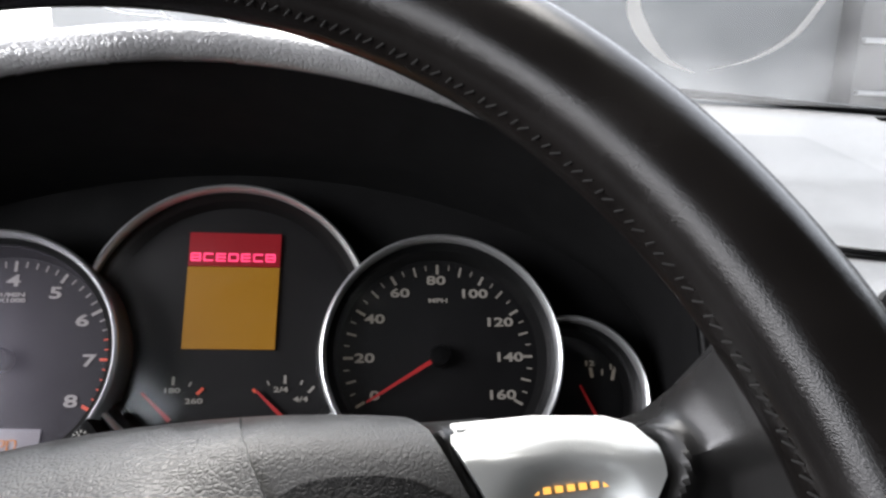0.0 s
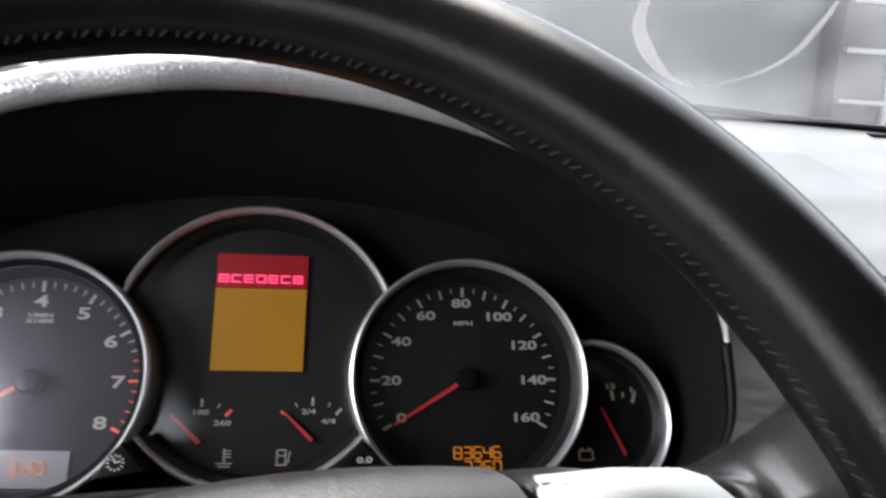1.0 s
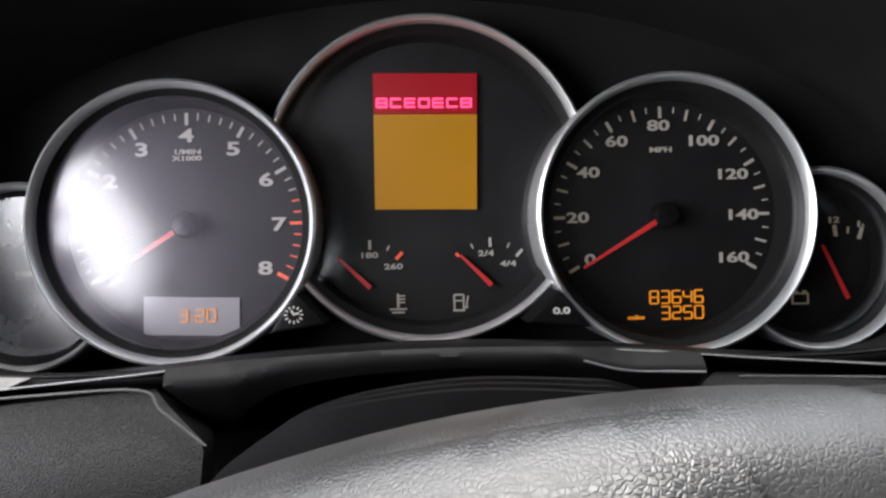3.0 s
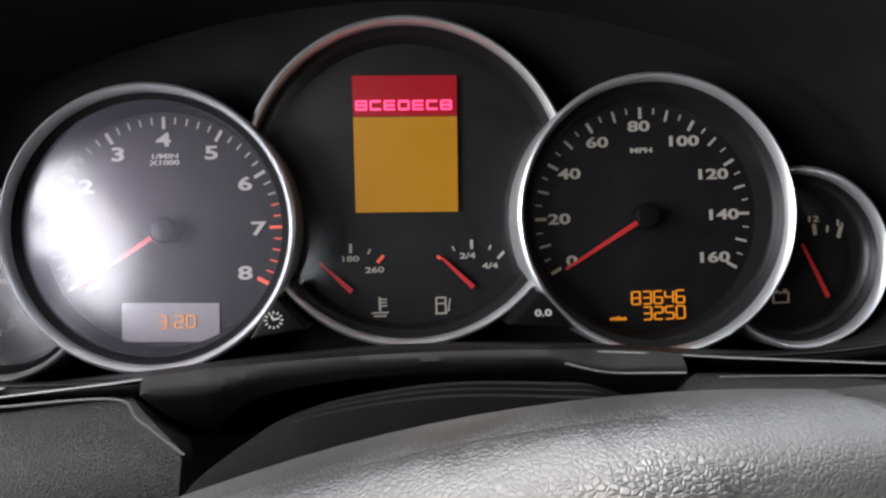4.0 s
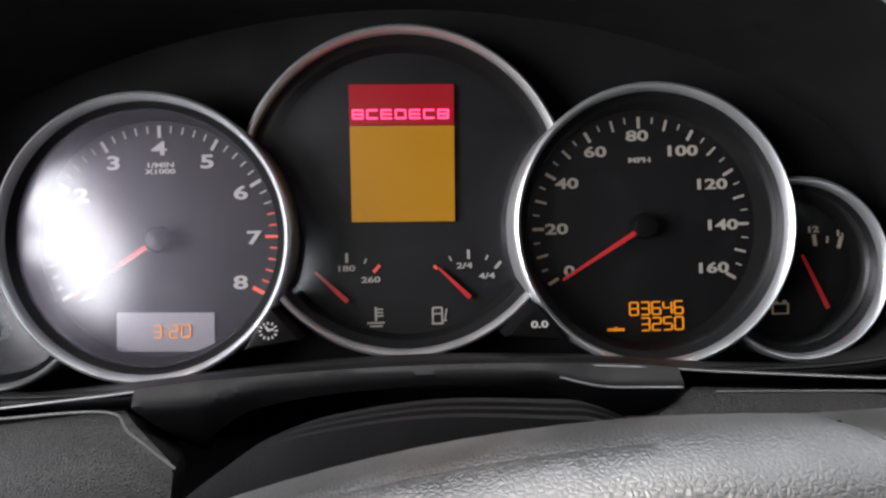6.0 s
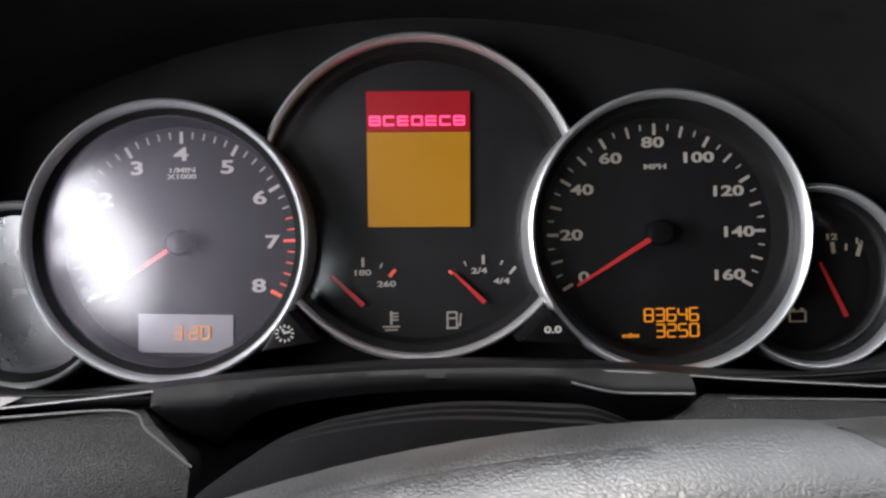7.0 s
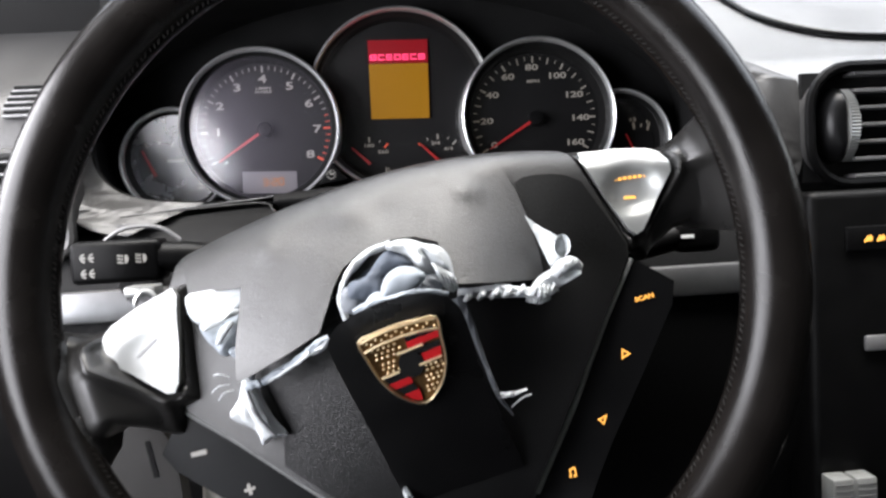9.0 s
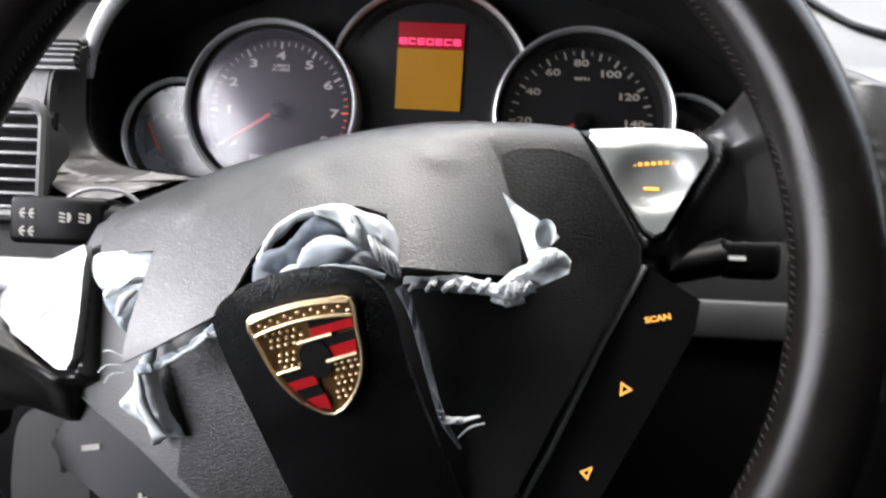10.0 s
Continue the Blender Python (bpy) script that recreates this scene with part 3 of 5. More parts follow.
trim = [(-0.905, -0.494)] + [(x, -0.449 - 0.055 * x * x) for x in np.linspace(-0.80, 0.78, 14)] + [(0.868, -0.494), (0.872, -0.556), (0.70, -0.74)] + [tuple(p) for p in hole[::-1]] + [(-0.76, -0.70), (-0.902, -0.548)]
sheet(bm, trim, trim_y, 0.016, 0.10)
part("column_trim", bm, COLUMNTRIM, dash, "arched satin black trim over the steering column")
bm = bmesh.new()
sweep(bm, smooth_line([(x, trim_y(x, z) - 0.004, z) for x, z in ((0.46, -0.502), (0.561, -0.530), (0.636, -0.541), (0.75, -0.546), (0.863, -0.550))], 6), circle(0.0045, 8))
part("trim_edge", bm, STRIP, dash, "thin bright metal edge")
def mask_z(x):
    return -0.448 - 0.055 * min(abs(x), 1.0) ** 2 - 0.080 * max(abs(x) - 1.0, 0.0)


bm = bmesh.new()
skin(bm, 90, 8, lambda u, v: (-1.84 + 3.68 * u, -0.685 + 0.565 * v, mask_z(-1.84 + 3.68 * u) - 0.052 * v - 0.012 * (1 - v) ** 6))
part("lower_mask", bm, MASK, dash, "black shelf under the gauges")
bm = bmesh.new()
sweep(bm, [(x, -0.690, mask_z(x) - 0.010) for x in np.linspace(-1.84, 1.84, 81)], circle(0.0035, 8))
part("mask_edge", bm, GREYTRIM, dash, "thin satin edge of the shelf")

# column shroud, deep in the arch
bm = bmesh.new()
skin(bm, 48, 10, lambda u, v: (-0.08 + (0.62 - 0.06 * v) * math.cos(2 * math.pi * u), -0.35 - 1.25 * v, -1.15 - 0.10 * v + (0.50 - 0.05 * v) * math.sin(2 * math.pi * u)), wrap=True)
part("column_shroud", bm, BLACK, dash, "black plastic steering column shroud")


def side_dash(x0, x1, flip):
    """The upper fascia beside the binnacle, rolling over into the dash top."""
    bm = bmesh.new()
    prof = smooth_line([(-0.66, -0.60), (-0.70, -0.40), (-0.72, -0.10), (-0.66, 0.12), (-0.50, 0.27), (-0.20, 0.42), (0.6, 0.86), (2.0, 1.78), (3.4, 2.93), (4.22, 3.74)], 8)
    def place(u, v):
        y, z = prof[round(v * (len(prof) - 1))]
        k = min(max((z - 0.05) / 0.25, 0.0), 1.0)
        start = x0 + (0.45 if x0 > 0 else -0.10) * (1 - k)
        x = start + (x1 - start) * u
        return (x, y + 0.05 * u, z)
    skin(bm, 48, len(prof) - 1, place, thick=(0, 0.06, -0.05))
    return bm


# the left takes the darker WRINKLED leather, in place of the pillar's shade
part("side_fascia", side_dash(-2.10, -5.7, -1), WRINKLED, dash, "black leather fascia beside the gauges")
part("side_fascia", side_dash(2.17, 10.9, 1), DASH, dash, "black leather fascia beside the gauges")
bm = bmesh.new()
prof = smooth_line([(0.9, 1.35), (1.6, 1.62), (2.4, 2.10), (3.4, 2.93), (4.22, 3.74)], 8)
skin(bm, 30, len(prof) - 1, lambda u, v: (-2.1 + 4.2 * u, *prof[round(v * (len(prof) - 1))]), thick=(0, 0.06, -0.05))
part("dash_top", bm, DASH, dash, "black leather dash top")
part("lower_fascia", lower_fascia(-5.7, -2.05), LEATHER, dash)
part("lower_fascia", lower_fascia(2.05, 10.9), LEATHER, dash)


# ---- the instrument cluster ----
cluster = thing("instrument_cluster", "five round black gauges with satin metal rings, lit displays", "instrument cluster")


def gauge(name, cx, cz, R, front, face_y, label, before=(), bulge=0.05, tilt=0.035, yaw=0.0, cover=None):
    """A gauge: its face, and on it the ring, the dark tube and the glass; before: rings that stand in front of it."""
    bm = bmesh.new()
    skin(bm, 128, 24, lambda u, v: (cx + (R - 0.05) * v * math.cos(2 * math.pi * u), face_y, cz + (R - 0.05) * v * math.sin(2 * math.pi * u)), wrap=True)
    carve(bm, before)
    face = part(name, bm, FACE, cluster, label)
    bm = bmesh.new()
    lathe(bm, [(R - 0.034, front + 0.050), (R - 0.031, front + 0.026), (R - 0.024, front + 0.009), (R - 0.015, front), (R - 0.008, front + 0.003), (R - 0.002, front + 0.012), (R, front + 0.026), (R, 0.10)], cx, cz, 256)
    carve(bm, before)
    part("ring", bm, RING, face, "satin metal ring")
    bm = bmesh.new()
    lathe(bm, [(R - 0.032, front + 0.046), (R - 0.046, front + 0.062), (R - 0.066, front + 0.085)], cx, cz, 192)
    carve(bm, before)
    part("cone", bm, CONE, face, "dull black cone inside the ring")
    bm = bmesh.new()
    lathe(bm, [(R - 0.066, front + 0.085), (R - 0.084, face_y - 0.002)], cx, cz, 192)
    carve(bm, before)
    part("tube", bm, FLOCK, face)
    bm = bmesh.new()
    skin(bm, 96, 24, lambda u, v: (cx + (R - 0.06) * v * math.cos(2 * math.pi * u), front + 0.062 - bulge * (1 - v * v) + (R - 0.06) * v * (yaw * math.cos(2 * math.pi * u) - tilt * math.sin(2 * math.pi * u)), cz + (R - 0.06) * v * math.sin(2 * math.pi * u)), wrap=True)
    carve(bm, before)
    g = part("glass", bm, cover or LENS, face)
    g.visible_shadow = False
    face_to(g, (0, -1, 0))
    return face


def ticks(face, cx, cz, y, rows, mat, name="scale_marks"):
    """rows of (angle, inner radius, outer radius, width)."""
    bm = bmesh.new()
    for a, r0, r1, w in rows:
        c, s = math.cos(radians(a)), math.sin(radians(a))
        bar(bm, cx + c * (r0 + r1) / 2, cz + s * (r0 + r1) / 2, r1 - r0, w, a, y, 0.004)
    tagged(part(name, bm, mat, face), kind="stuff")


def numeral(face, text, x, z, height, y, wide=1.6, mat=None):
    bm = bmesh.new()
    lettering(bm, text, x, z, height, y, wide)
    part("numeral" if text[0].isdigit() else "lettering", bm, mat or PRINT, face)


def needle(face, cx, cz, angle, tip, y, wide=0.022):
    bm = bmesh.new()
    c, s = math.cos(radians(angle)), math.sin(radians(angle))
    pts = [(0.0, wide / 2), (tip, wide * 0.22), (tip, -wide * 0.22), (0.0, -wide / 2)]
    plate(bm, [(cx + c * a - s * b, cz + s * a + c * b) for a, b in pts], y, y + 0.012)
    part("needle", bm, NEEDLE, face, "thin red needle")


def hub(face, cx, cz, r, y):
    bm = bmesh.new()
    lathe(bm, [(0.0005, y - 0.035), (r * 0.8, y - 0.03), (r, y - 0.015), (r, y + 0.05)], cx, cz, 32)
    part("needle_hub", bm, GLOSSBLACK, face)


BIG = ((-1.052, 0.004, 0.548), (0.992, -0.004, 0.555))

# rev counter
tx, tz, ty = -1.040, 0.0, 0.0
tach = gauge("rev_counter", -1.052, 0.004, 0.576, -0.20, 0.006, "rev counter with a small clock display", bulge=0.05, tilt=0.0, yaw=-0.025, cover=HAZYLENS)
ticks(tach, tx, tz, ty, [(90 - 30 * (k - 4), 0.425, 0.476, 0.014) for k in range(0, 7)]
      + [(90 - 6 * k, 0.445, 0.476, 0.006) for k in range(-20, 13) if k % 5], PRINT)
ticks(tach, tx, tz, ty, [(0, 0.425, 0.476, 0.012), (-30, 0.425, 0.476, 0.016)] + [(90 - 6 * k, 0.445, 0.476, 0.006) for k in range(13, 20) if k % 5], REDPRINT, "red_marks")
SPOTS = ((-1.388, -0.002), (-1.364, 0.190), (-1.2295, 0.3206), (-1.0413, 0.3774), (-0.8457, 0.3182), (-0.7117, 0.184), (-0.6626, -0.0064), (-0.7227, -0.1924))
for k, (x, z) in enumerate(SPOTS):
    numeral(tach, str(k + 1), x, z, 0.055, ty)
bm = bmesh.new()
plate(bm, [(tx - 0.335, -0.243), (tx - 0.285, -0.228), (tx - 0.297, -0.208)], ty, ty + 0.004)
part("zero_mark", bm, PRINT, tach)
numeral(tach, "1/MIN", tx, 0.310, 0.020, ty)
numeral(tach, "X1000", tx, 0.283, 0.020, ty)
needle(tach, tx, tz, 213, 0.41, -0.06)
hub(tach, tx, tz, 0.055, -0.045)
bm = bmesh.new()
plate(bm, [(-1.238, -0.46), (-0.838, -0.474), (-0.834, -0.312), (-1.234, -0.298)], -0.004, 0.004)
part("clock_display", bm, LCD, tach, "grey clock display")
bm = bmesh.new()
digits(bm, "3:20", -0.935, -0.384, 0.034, 0.050, -0.010, 0.42)
part("clock_digits", bm, AMBERINK, tach, "amber clock digits")

# speedometer
sx, sz, sy = 0.992, -0.004, 0.0
speed = gauge("speedometer", sx, sz, 0.584, -0.20, 0.006, "speedometer with an amber distance display")
ticks(speed, sx, sz, sy, [(90 - 1.5 * (k - 80), 0.425, 0.474, 0.013 if k % 20 == 0 else 0.010) for k in range(0, 161, 10)]
      + [(90 - 1.5 * (k - 80), 0.447, 0.474, 0.006) for k in range(5, 160, 10)], PRINT)
SPOTS = ((0.672, -0.189), (0.6218, -0.0071), (0.6729, 0.1873), (0.7986, 0.3202), (0.9839, 0.3859), (1.1757, 0.3171), (1.3017, 0.1691), (1.3444, -0.0085), (1.2981, -0.1944))
for k, (x, z) in enumerate(SPOTS):
    numeral(speed, str(20 * k), x, z, 0.044, sy)
numeral(speed, "MPH", sx, 0.282, 0.022, sy)
needle(speed, sx, sz, 211, 0.42, -0.06)
hub(speed, sx, sz, 0.055, -0.045)
bm = bmesh.new()
digits(bm, "83646", 1.160, -0.358, 0.036, 0.054, -0.010, 0.36)
digits(bm, "3250", 1.160, -0.426, 0.036, 0.054, -0.010, 0.36)
lettering(bm, "miles", 0.865, -0.443, 0.018, -0.010, 1.4)
part("distance_digits", bm, AMBERINK, speed, "amber distance digits")

# middle gauge with the display
mx, mz = -0.025, 0.168
mid = gauge("display_gauge", mx, mz, 0.686, -0.12, 0.03, "middle gauge with a red and amber display", BIG)
bm = bmesh.new()
plate(bm, [(-0.249, 0.463), (0.195, 0.457), (0.199, 0.628), (-0.249, 0.635)], 0.010, 0.024)
part("upper_display", bm, REDFIELD, mid, "glowing red display field")
bm = bmesh.new()
plate(bm, [(-0.252, 0.051), (0.186, 0.043), (0.195, 0.452), (-0.249, 0.458)], 0.010, 0.024)
part("lower_display", bm, AMBER, mid, "glowing amber display field")
bm = bmesh.new()
for k in range(7):
    x, z = -0.213 + 0.0605 * k, 0.5065 - 0.0008 * k
    for dz in (0.017, -0.017) if k % 2 else (0.017, 0.0, -0.017):
        bar(bm, x, z + dz, 0.046, 0.0085, -0.8, 0.004)
    for dx in (-0.0205, 0.0205) if k % 3 == 0 else (-0.0205,):
        bar(bm, x + dx, z, 0.036, 0.0085, 90, 0.004)
tagged(part("display_marks", bm, PINK, mid, "row of bright pink lit marks"), kind="stuff")
for px, pz, ang in ((-0.280, -0.286, 136), (0.241, -0.286, 135)):
    ticks(mid, px, pz, 0.022, [(90, 0.165, 0.205, 0.012), (65, 0.175, 0.198, 0.007)] + ([(115, 0.175, 0.198, 0.007), (47, 0.165, 0.205, 0.012)] if px > 0 else []), PRINT)
    needle(mid, px, pz, ang, 0.185, 0.0, 0.02)
ticks(mid, -0.280, -0.286, 0.022, [(47, 0.165, 0.205, 0.014)], REDPRINT, "red_marks")
ticks(mid, 0.241, -0.286, 0.022, [(137, 0.185, 0.205, 0.012)], REDPRINT, "red_marks")
for text, x, z in (("180", -0.285, -0.147), ("260", -0.180, -0.198), ("2/4", 0.222, -0.150), ("4/4", 0.318, -0.197)):
    numeral(mid, text, x, z, 0.024, 0.022)
bm = bmesh.new()   # thermometer and pump signs
bar(bm, -0.163, -0.345, 0.06, 0.010, 90, 0.022)
for k in range(3):
    bar(bm, -0.146, -0.325 - 0.014 * k, 0.028, 0.006, 0, 0.022)
for k in range(2):
    bar(bm, -0.163, -0.382 - 0.014 * k, 0.075 - 0.02 * k, 0.007, 0, 0.022)
part("thermometer_sign", bm, PRINT, mid)
bm = bmesh.new()
for dx, dz, lo, wi, tu in ((0, 0.034, 0.04, 0.007, 0), (0, -0.034, 0.052, 0.008, 0), (-0.02, 0, 0.068, 0.007, 90), (0.02, 0, 0.068, 0.007, 90),
                           (0, 0.008, 0.04, 0.006, 0), (0.036, 0.004, 0.05, 0.006, 80), (0.030, -0.022, 0.02, 0.006, 0)):
    bar(bm, 0.100 + dx, -0.360 + dz, lo, wi, tu, 0.022)
part("pump_sign", bm, PRINT, mid)

# small gauges at the two ends
small_r = gauge("volt_gauge", 1.630, -0.205, 0.392, -0.13, 0.035, "small voltmeter gauge", BIG)
ticks(small_r, 1.811, -0.364, 0.028, [(97, 0.255, 0.305, 0.016), (85, 0.265, 0.295, 0.009), (73, 0.250, 0.305, 0.016)], PRINT)
needle(small_r, 1.815, -0.385, 115, 0.26, 0.0, 0.016)
numeral(small_r, "12", 1.768, -0.040, 0.026, 0.028)
numeral(small_r, "16", 1.898, -0.060, 0.026, 0.028)
bm = bmesh.new()
for dx, dz, lo, wi, tu in ((0, 0.022, 0.07, 0.006, 0), (0, -0.022, 0.07, 0.006, 0), (-0.035, 0, 0.05, 0.006, 90), (0.035, 0, 0.05, 0.006, 90), (-0.02, 0.03, 0.015, 0.012, 0), (0.02, 0.03, 0.015, 0.012, 0)):
    bar(bm, 1.613 + dx, -0.383 + dz, lo, wi, tu, 0.028)
part("battery_sign", bm, PRINT, small_r)
small_l = gauge("oil_gauge", -1.690, -0.205, 0.392, -0.13, 0.035, "small oil gauge with glaring glass", BIG, 0.0, 0.08, -0.06, GLARELENS)
ticks(small_l, -1.83, -0.33, 0.028, [(90, 0.26, 0.32, 0.018), (70, 0.26, 0.30, 0.01), (110, 0.26, 0.30, 0.01), (50, 0.26, 0.32, 0.018)], PRINT)
needle(small_l, -1.865, -0.30, 114, 0.21, 0.0, 0.02)
bm = bmesh.new()
for k, (dx, dz, lo) in enumerate(((0, 0.03, 0.10), (-0.03, 0.0, 0.05), (0.05, 0.02, 0.04))):
    bar(bm, -1.52 + dx, -0.40 + dz, lo, 0.012, 0, 0.028)
bar(bm, -1.72, -0.19, 0.12, 0.022, 0, 0.028)
part("signs", bm, PRINT, small_l)

# push knobs between the rings
for x, z, poly in ((-0.556, -0.365, [(-0.650, -0.435), (-0.585, -0.33), (-0.543, -0.283), (-0.436, -0.405)]), (0.480, -0.378, [(0.345, -0.42), (0.47, -0.300), (0.52, -0.355), (0.60, -0.445)])):
    bm = bmesh.new()
    plate(bm, poly, -0.30, 0.0, bevel=0.012)
    knob = part("set_knob", bm, BLACK, cluster, "black set knob with a white sign")
    bm = bmesh.new()
    if x < 0:
        for k in range(12):
            bar(bm, x + 0.031 * math.cos(radians(30 * k)), z + 0.029 * math.sin(radians(30 * k)), 0.011, 0.0055, 30 * k, -0.305)
        bar(bm, x + 0.009, z + 0.004, 0.024, 0.007, 10, -0.305)
        bar(bm, x - 0.004, z + 0.008, 0.022, 0.007, 120, -0.305)
    else:
        lettering(bm, "0.0", x, z, 0.026, -0.304, 1.5)
    part("sign", bm, PRINT, knob)

# ---- the steering wheel ----
# its own frame: x and z in the wheel's plane, turned a little to the left, and -y towards the driver
def wheel_frame():
    x = Vector((1, math.tan(-0.09), 0)).normalized()
    z = Vector((0, math.tan(0.153), 1))
    z = (z - x * z.dot(x)).normalized()
    n = x.cross(z)
    a = radians(15.8)
    u, v = math.cos(a) * x + math.sin(a) * z, -math.sin(a) * x + math.cos(a) * z
    m = Matrix((u, -n, v)).transposed().to_4x4()
    return Matrix.Translation(Vector((-0.147, -2.215, -0.914)) * U) @ m


WH = CL @ wheel_frame()
wheel = thing("steering_wheel", "black leather steering wheel turned slightly, burst airbag cover", "steering wheel", WH)
MID = -0.05     # the hub's middle line

bm = bmesh.new()
ring = [(1.70 * math.cos(2 * math.pi * i / 160), 0, 1.70 * math.sin(2 * math.pi * i / 160)) for i in range(160)]
sweep(bm, ring, [(0.150 * math.cos(2 * math.pi * k / 24), 0.150 * math.sin(2 * math.pi * k / 24)) for k in range(24)], closed=True, up=(0, -1, 0))
part("rim", bm, RIMSKIN, wheel, "worn black leather rim")
bm = bmesh.new()
for i in range(330):
    a = 2 * math.pi * i / 330
    for tilt in (0.22,):
        r, y = 1.70 - 0.150 * math.cos(tilt), -0.150 * math.sin(tilt)
        c, s = math.cos(a), math.sin(a)
        b = a + 0.009 + 0.004 * math.sin(i * 2.3)
        sweep(bm, [(r * c, y - 0.001, r * s), ((r - 0.010) * math.cos(b), y + 0.012, (r - 0.010) * math.sin(b))], circle(0.0024, 5), up=(0.3, -1, 0.2))
tagged(part("stitching", bm, THREAD, wheel, "row of dark seam stitches"), kind="stuff")


def top_of(u):
    """Height of the cover's arched top edge."""
    return 0.513 - (0.175 if u > MID else 0.085) * (u - MID) ** 2


def cover_y(u, v):
    """Front of the airbag cover: a shallow dome that rolls off at its top edge."""
    x, z = (u - MID) / 1.18, (v + 0.32) / 1.0
    e = 1 - min(max((top_of(u) - v) / 0.13, 0.0), 1.0)
    return -(-0.20 + 0.20 * max(0.0, 1 - x * x) * max(0.0, 1 - z * z) ** 0.7 - 0.14 * (1 - math.sqrt(max(0.0, 1 - 0.98 * e * e))))


def mirror(points):
    return [(2 * MID - x, z) for x, z in points][::-1]


# cover: top arch, the button sides and the tapering foot
half = [(0.93, 0.345), (0.965, 0.29), (1.08, -0.20), (1.06, -0.27), (0.84, -0.50), (0.52, -0.86), (0.26, -1.16), (0.12, -1.27)]
top = [(u, top_of(u)) for u in np.linspace(-1.0, 0.90, 24)]
outline = [tuple(p) for p in top] + half + mirror(half)
bm = bmesh.new()
sheet(bm, outline, cover_y, 0.04, 0.16, 0.01)
part("airbag_cover", bm, FLAPSKIN, wheel, "torn black airbag cover")

# dark sheet: bare inner layer below the tear, painted shade on the right
bm = bmesh.new()
bare = [(-0.74, -0.21), (-0.30, -0.10), (0.22, -0.10), (0.62, -0.18), (0.655, 0.14), (0.655, 0.235), (0.70, 0.25), (0.76, 0.245), (0.84, 0.225), (0.90, 0.20), (0.965, 0.15), (1.072, -0.20), (1.052, -0.27), (0.832, -0.50), (0.512, -0.86), (0.252, -1.155), (0.10, -1.26), (-0.20, -1.24), (-0.33, -1.15), (-0.59, -0.86), (-0.76, -0.66), (-0.70, -0.48)]
sheet(bm, bare, lambda u, v: cover_y(u, v) - 0.006, 0.04, 0.03)
part("inner_and_shade", bm, DARKSKIN, wheel, "dark sheet, bare inner layer and shaded cover")

# body of the hub behind it, with the four spokes
bm = bmesh.new()
plate(bm, [(u * 0.97 + MID * 0.03, v * 0.97 - 0.01) for u, v in outline], 0.40, 0.85, bevel=0.08, segments=4)
part("hub", bm, BLACK, wheel)


cowl = [tuple(p) for p in smooth_line([(-0.62, 0.10), (-0.45, 0.38), (-0.32, 0.505), (-0.22, 0.553), (-0.114, 0.580), (0.02, 0.577), (0.253, 0.539), (0.496, 0.463), (0.62, 0.41), (0.74, 0.28), (0.76, 0.05)], 5)]
for k, (y0, y1) in enumerate(((0.60, 0.70), (0.71, 0.80), (0.81, 0.98))):
    bm = bmesh.new()
    plate(bm, [(x * (1 + 0.012 * k), z + 0.008 * k) for x, z in cowl], y0, y1, bevel=0.02, segments=2)
    part("column_cowl", bm, COLUMNTRIM, wheel, "black stepped cowl behind the hub")


BUTTON = [(1.015, 0.295), (1.19, 0.262), (1.34, 0.215), (1.385, 0.18), (1.405, 0.12), (1.39, 0.06), (1.28, -0.05), (1.17, -0.165), (1.135, -0.175), (1.105, -0.14), (1.05, 0.05), (1.00, 0.25)]


def clear_of(x, z, poly):
    """Distance of a point to a polygon, 0 inside."""
    if inside(x, z, poly):
        return 0.0
    best = 9.0
    for i in range(len(poly)):
        p, q, r = Vector(poly[i - 1]), Vector(poly[i]), Vector((x, z))
        t = min(max((r - p).dot(q - p) / (q - p).length_squared, 0.0), 1.0)
        best = min(best, (p.lerp(q, t) - r).length)
    return best


ARM_RIGHT = [(0.94, 0.345), (1.20, 0.285), (1.38, 0.222), (1.46, 0.212), (1.53, 0.235), (1.60, 0.29), (1.67, 0.27), (1.74, 0.10), (1.75, -0.10), (1.70, -0.33), (1.62, -0.42), (1.575, -0.33), (1.53, -0.235), (1.47, -0.195), (1.38, -0.20), (1.28, -0.245), (1.195, -0.30), (1.155, -0.25), (1.06, -0.24)]
ARM_LEFT = [(0.94, 0.345), (1.20, 0.285), (1.38, 0.222), (1.46, 0.212), (1.53, 0.235), (1.60, 0.29), (1.67, 0.27), (1.74, 0.10), (1.75, -0.10), (1.69, -0.37), (1.57, -0.49), (1.515, -0.355), (1.475, -0.265), (1.42, -0.238), (1.345, -0.285), (1.25, -0.375), (1.195, -0.372), (1.155, -0.25), (1.06, -0.24)]


def edge_of(x, z, poly):
    """Distance of a point to a polygon's edge."""
    best = 9.0
    for i in range(len(poly)):
        p, q, r = Vector(poly[i - 1]), Vector(poly[i]), Vector((x, z))
        t = min(max((r - p).dot(q - p) / (q - p).length_squared, 0.0), 1.0)
        best = min(best, (p.lerp(q, t) - r).length)
    return best


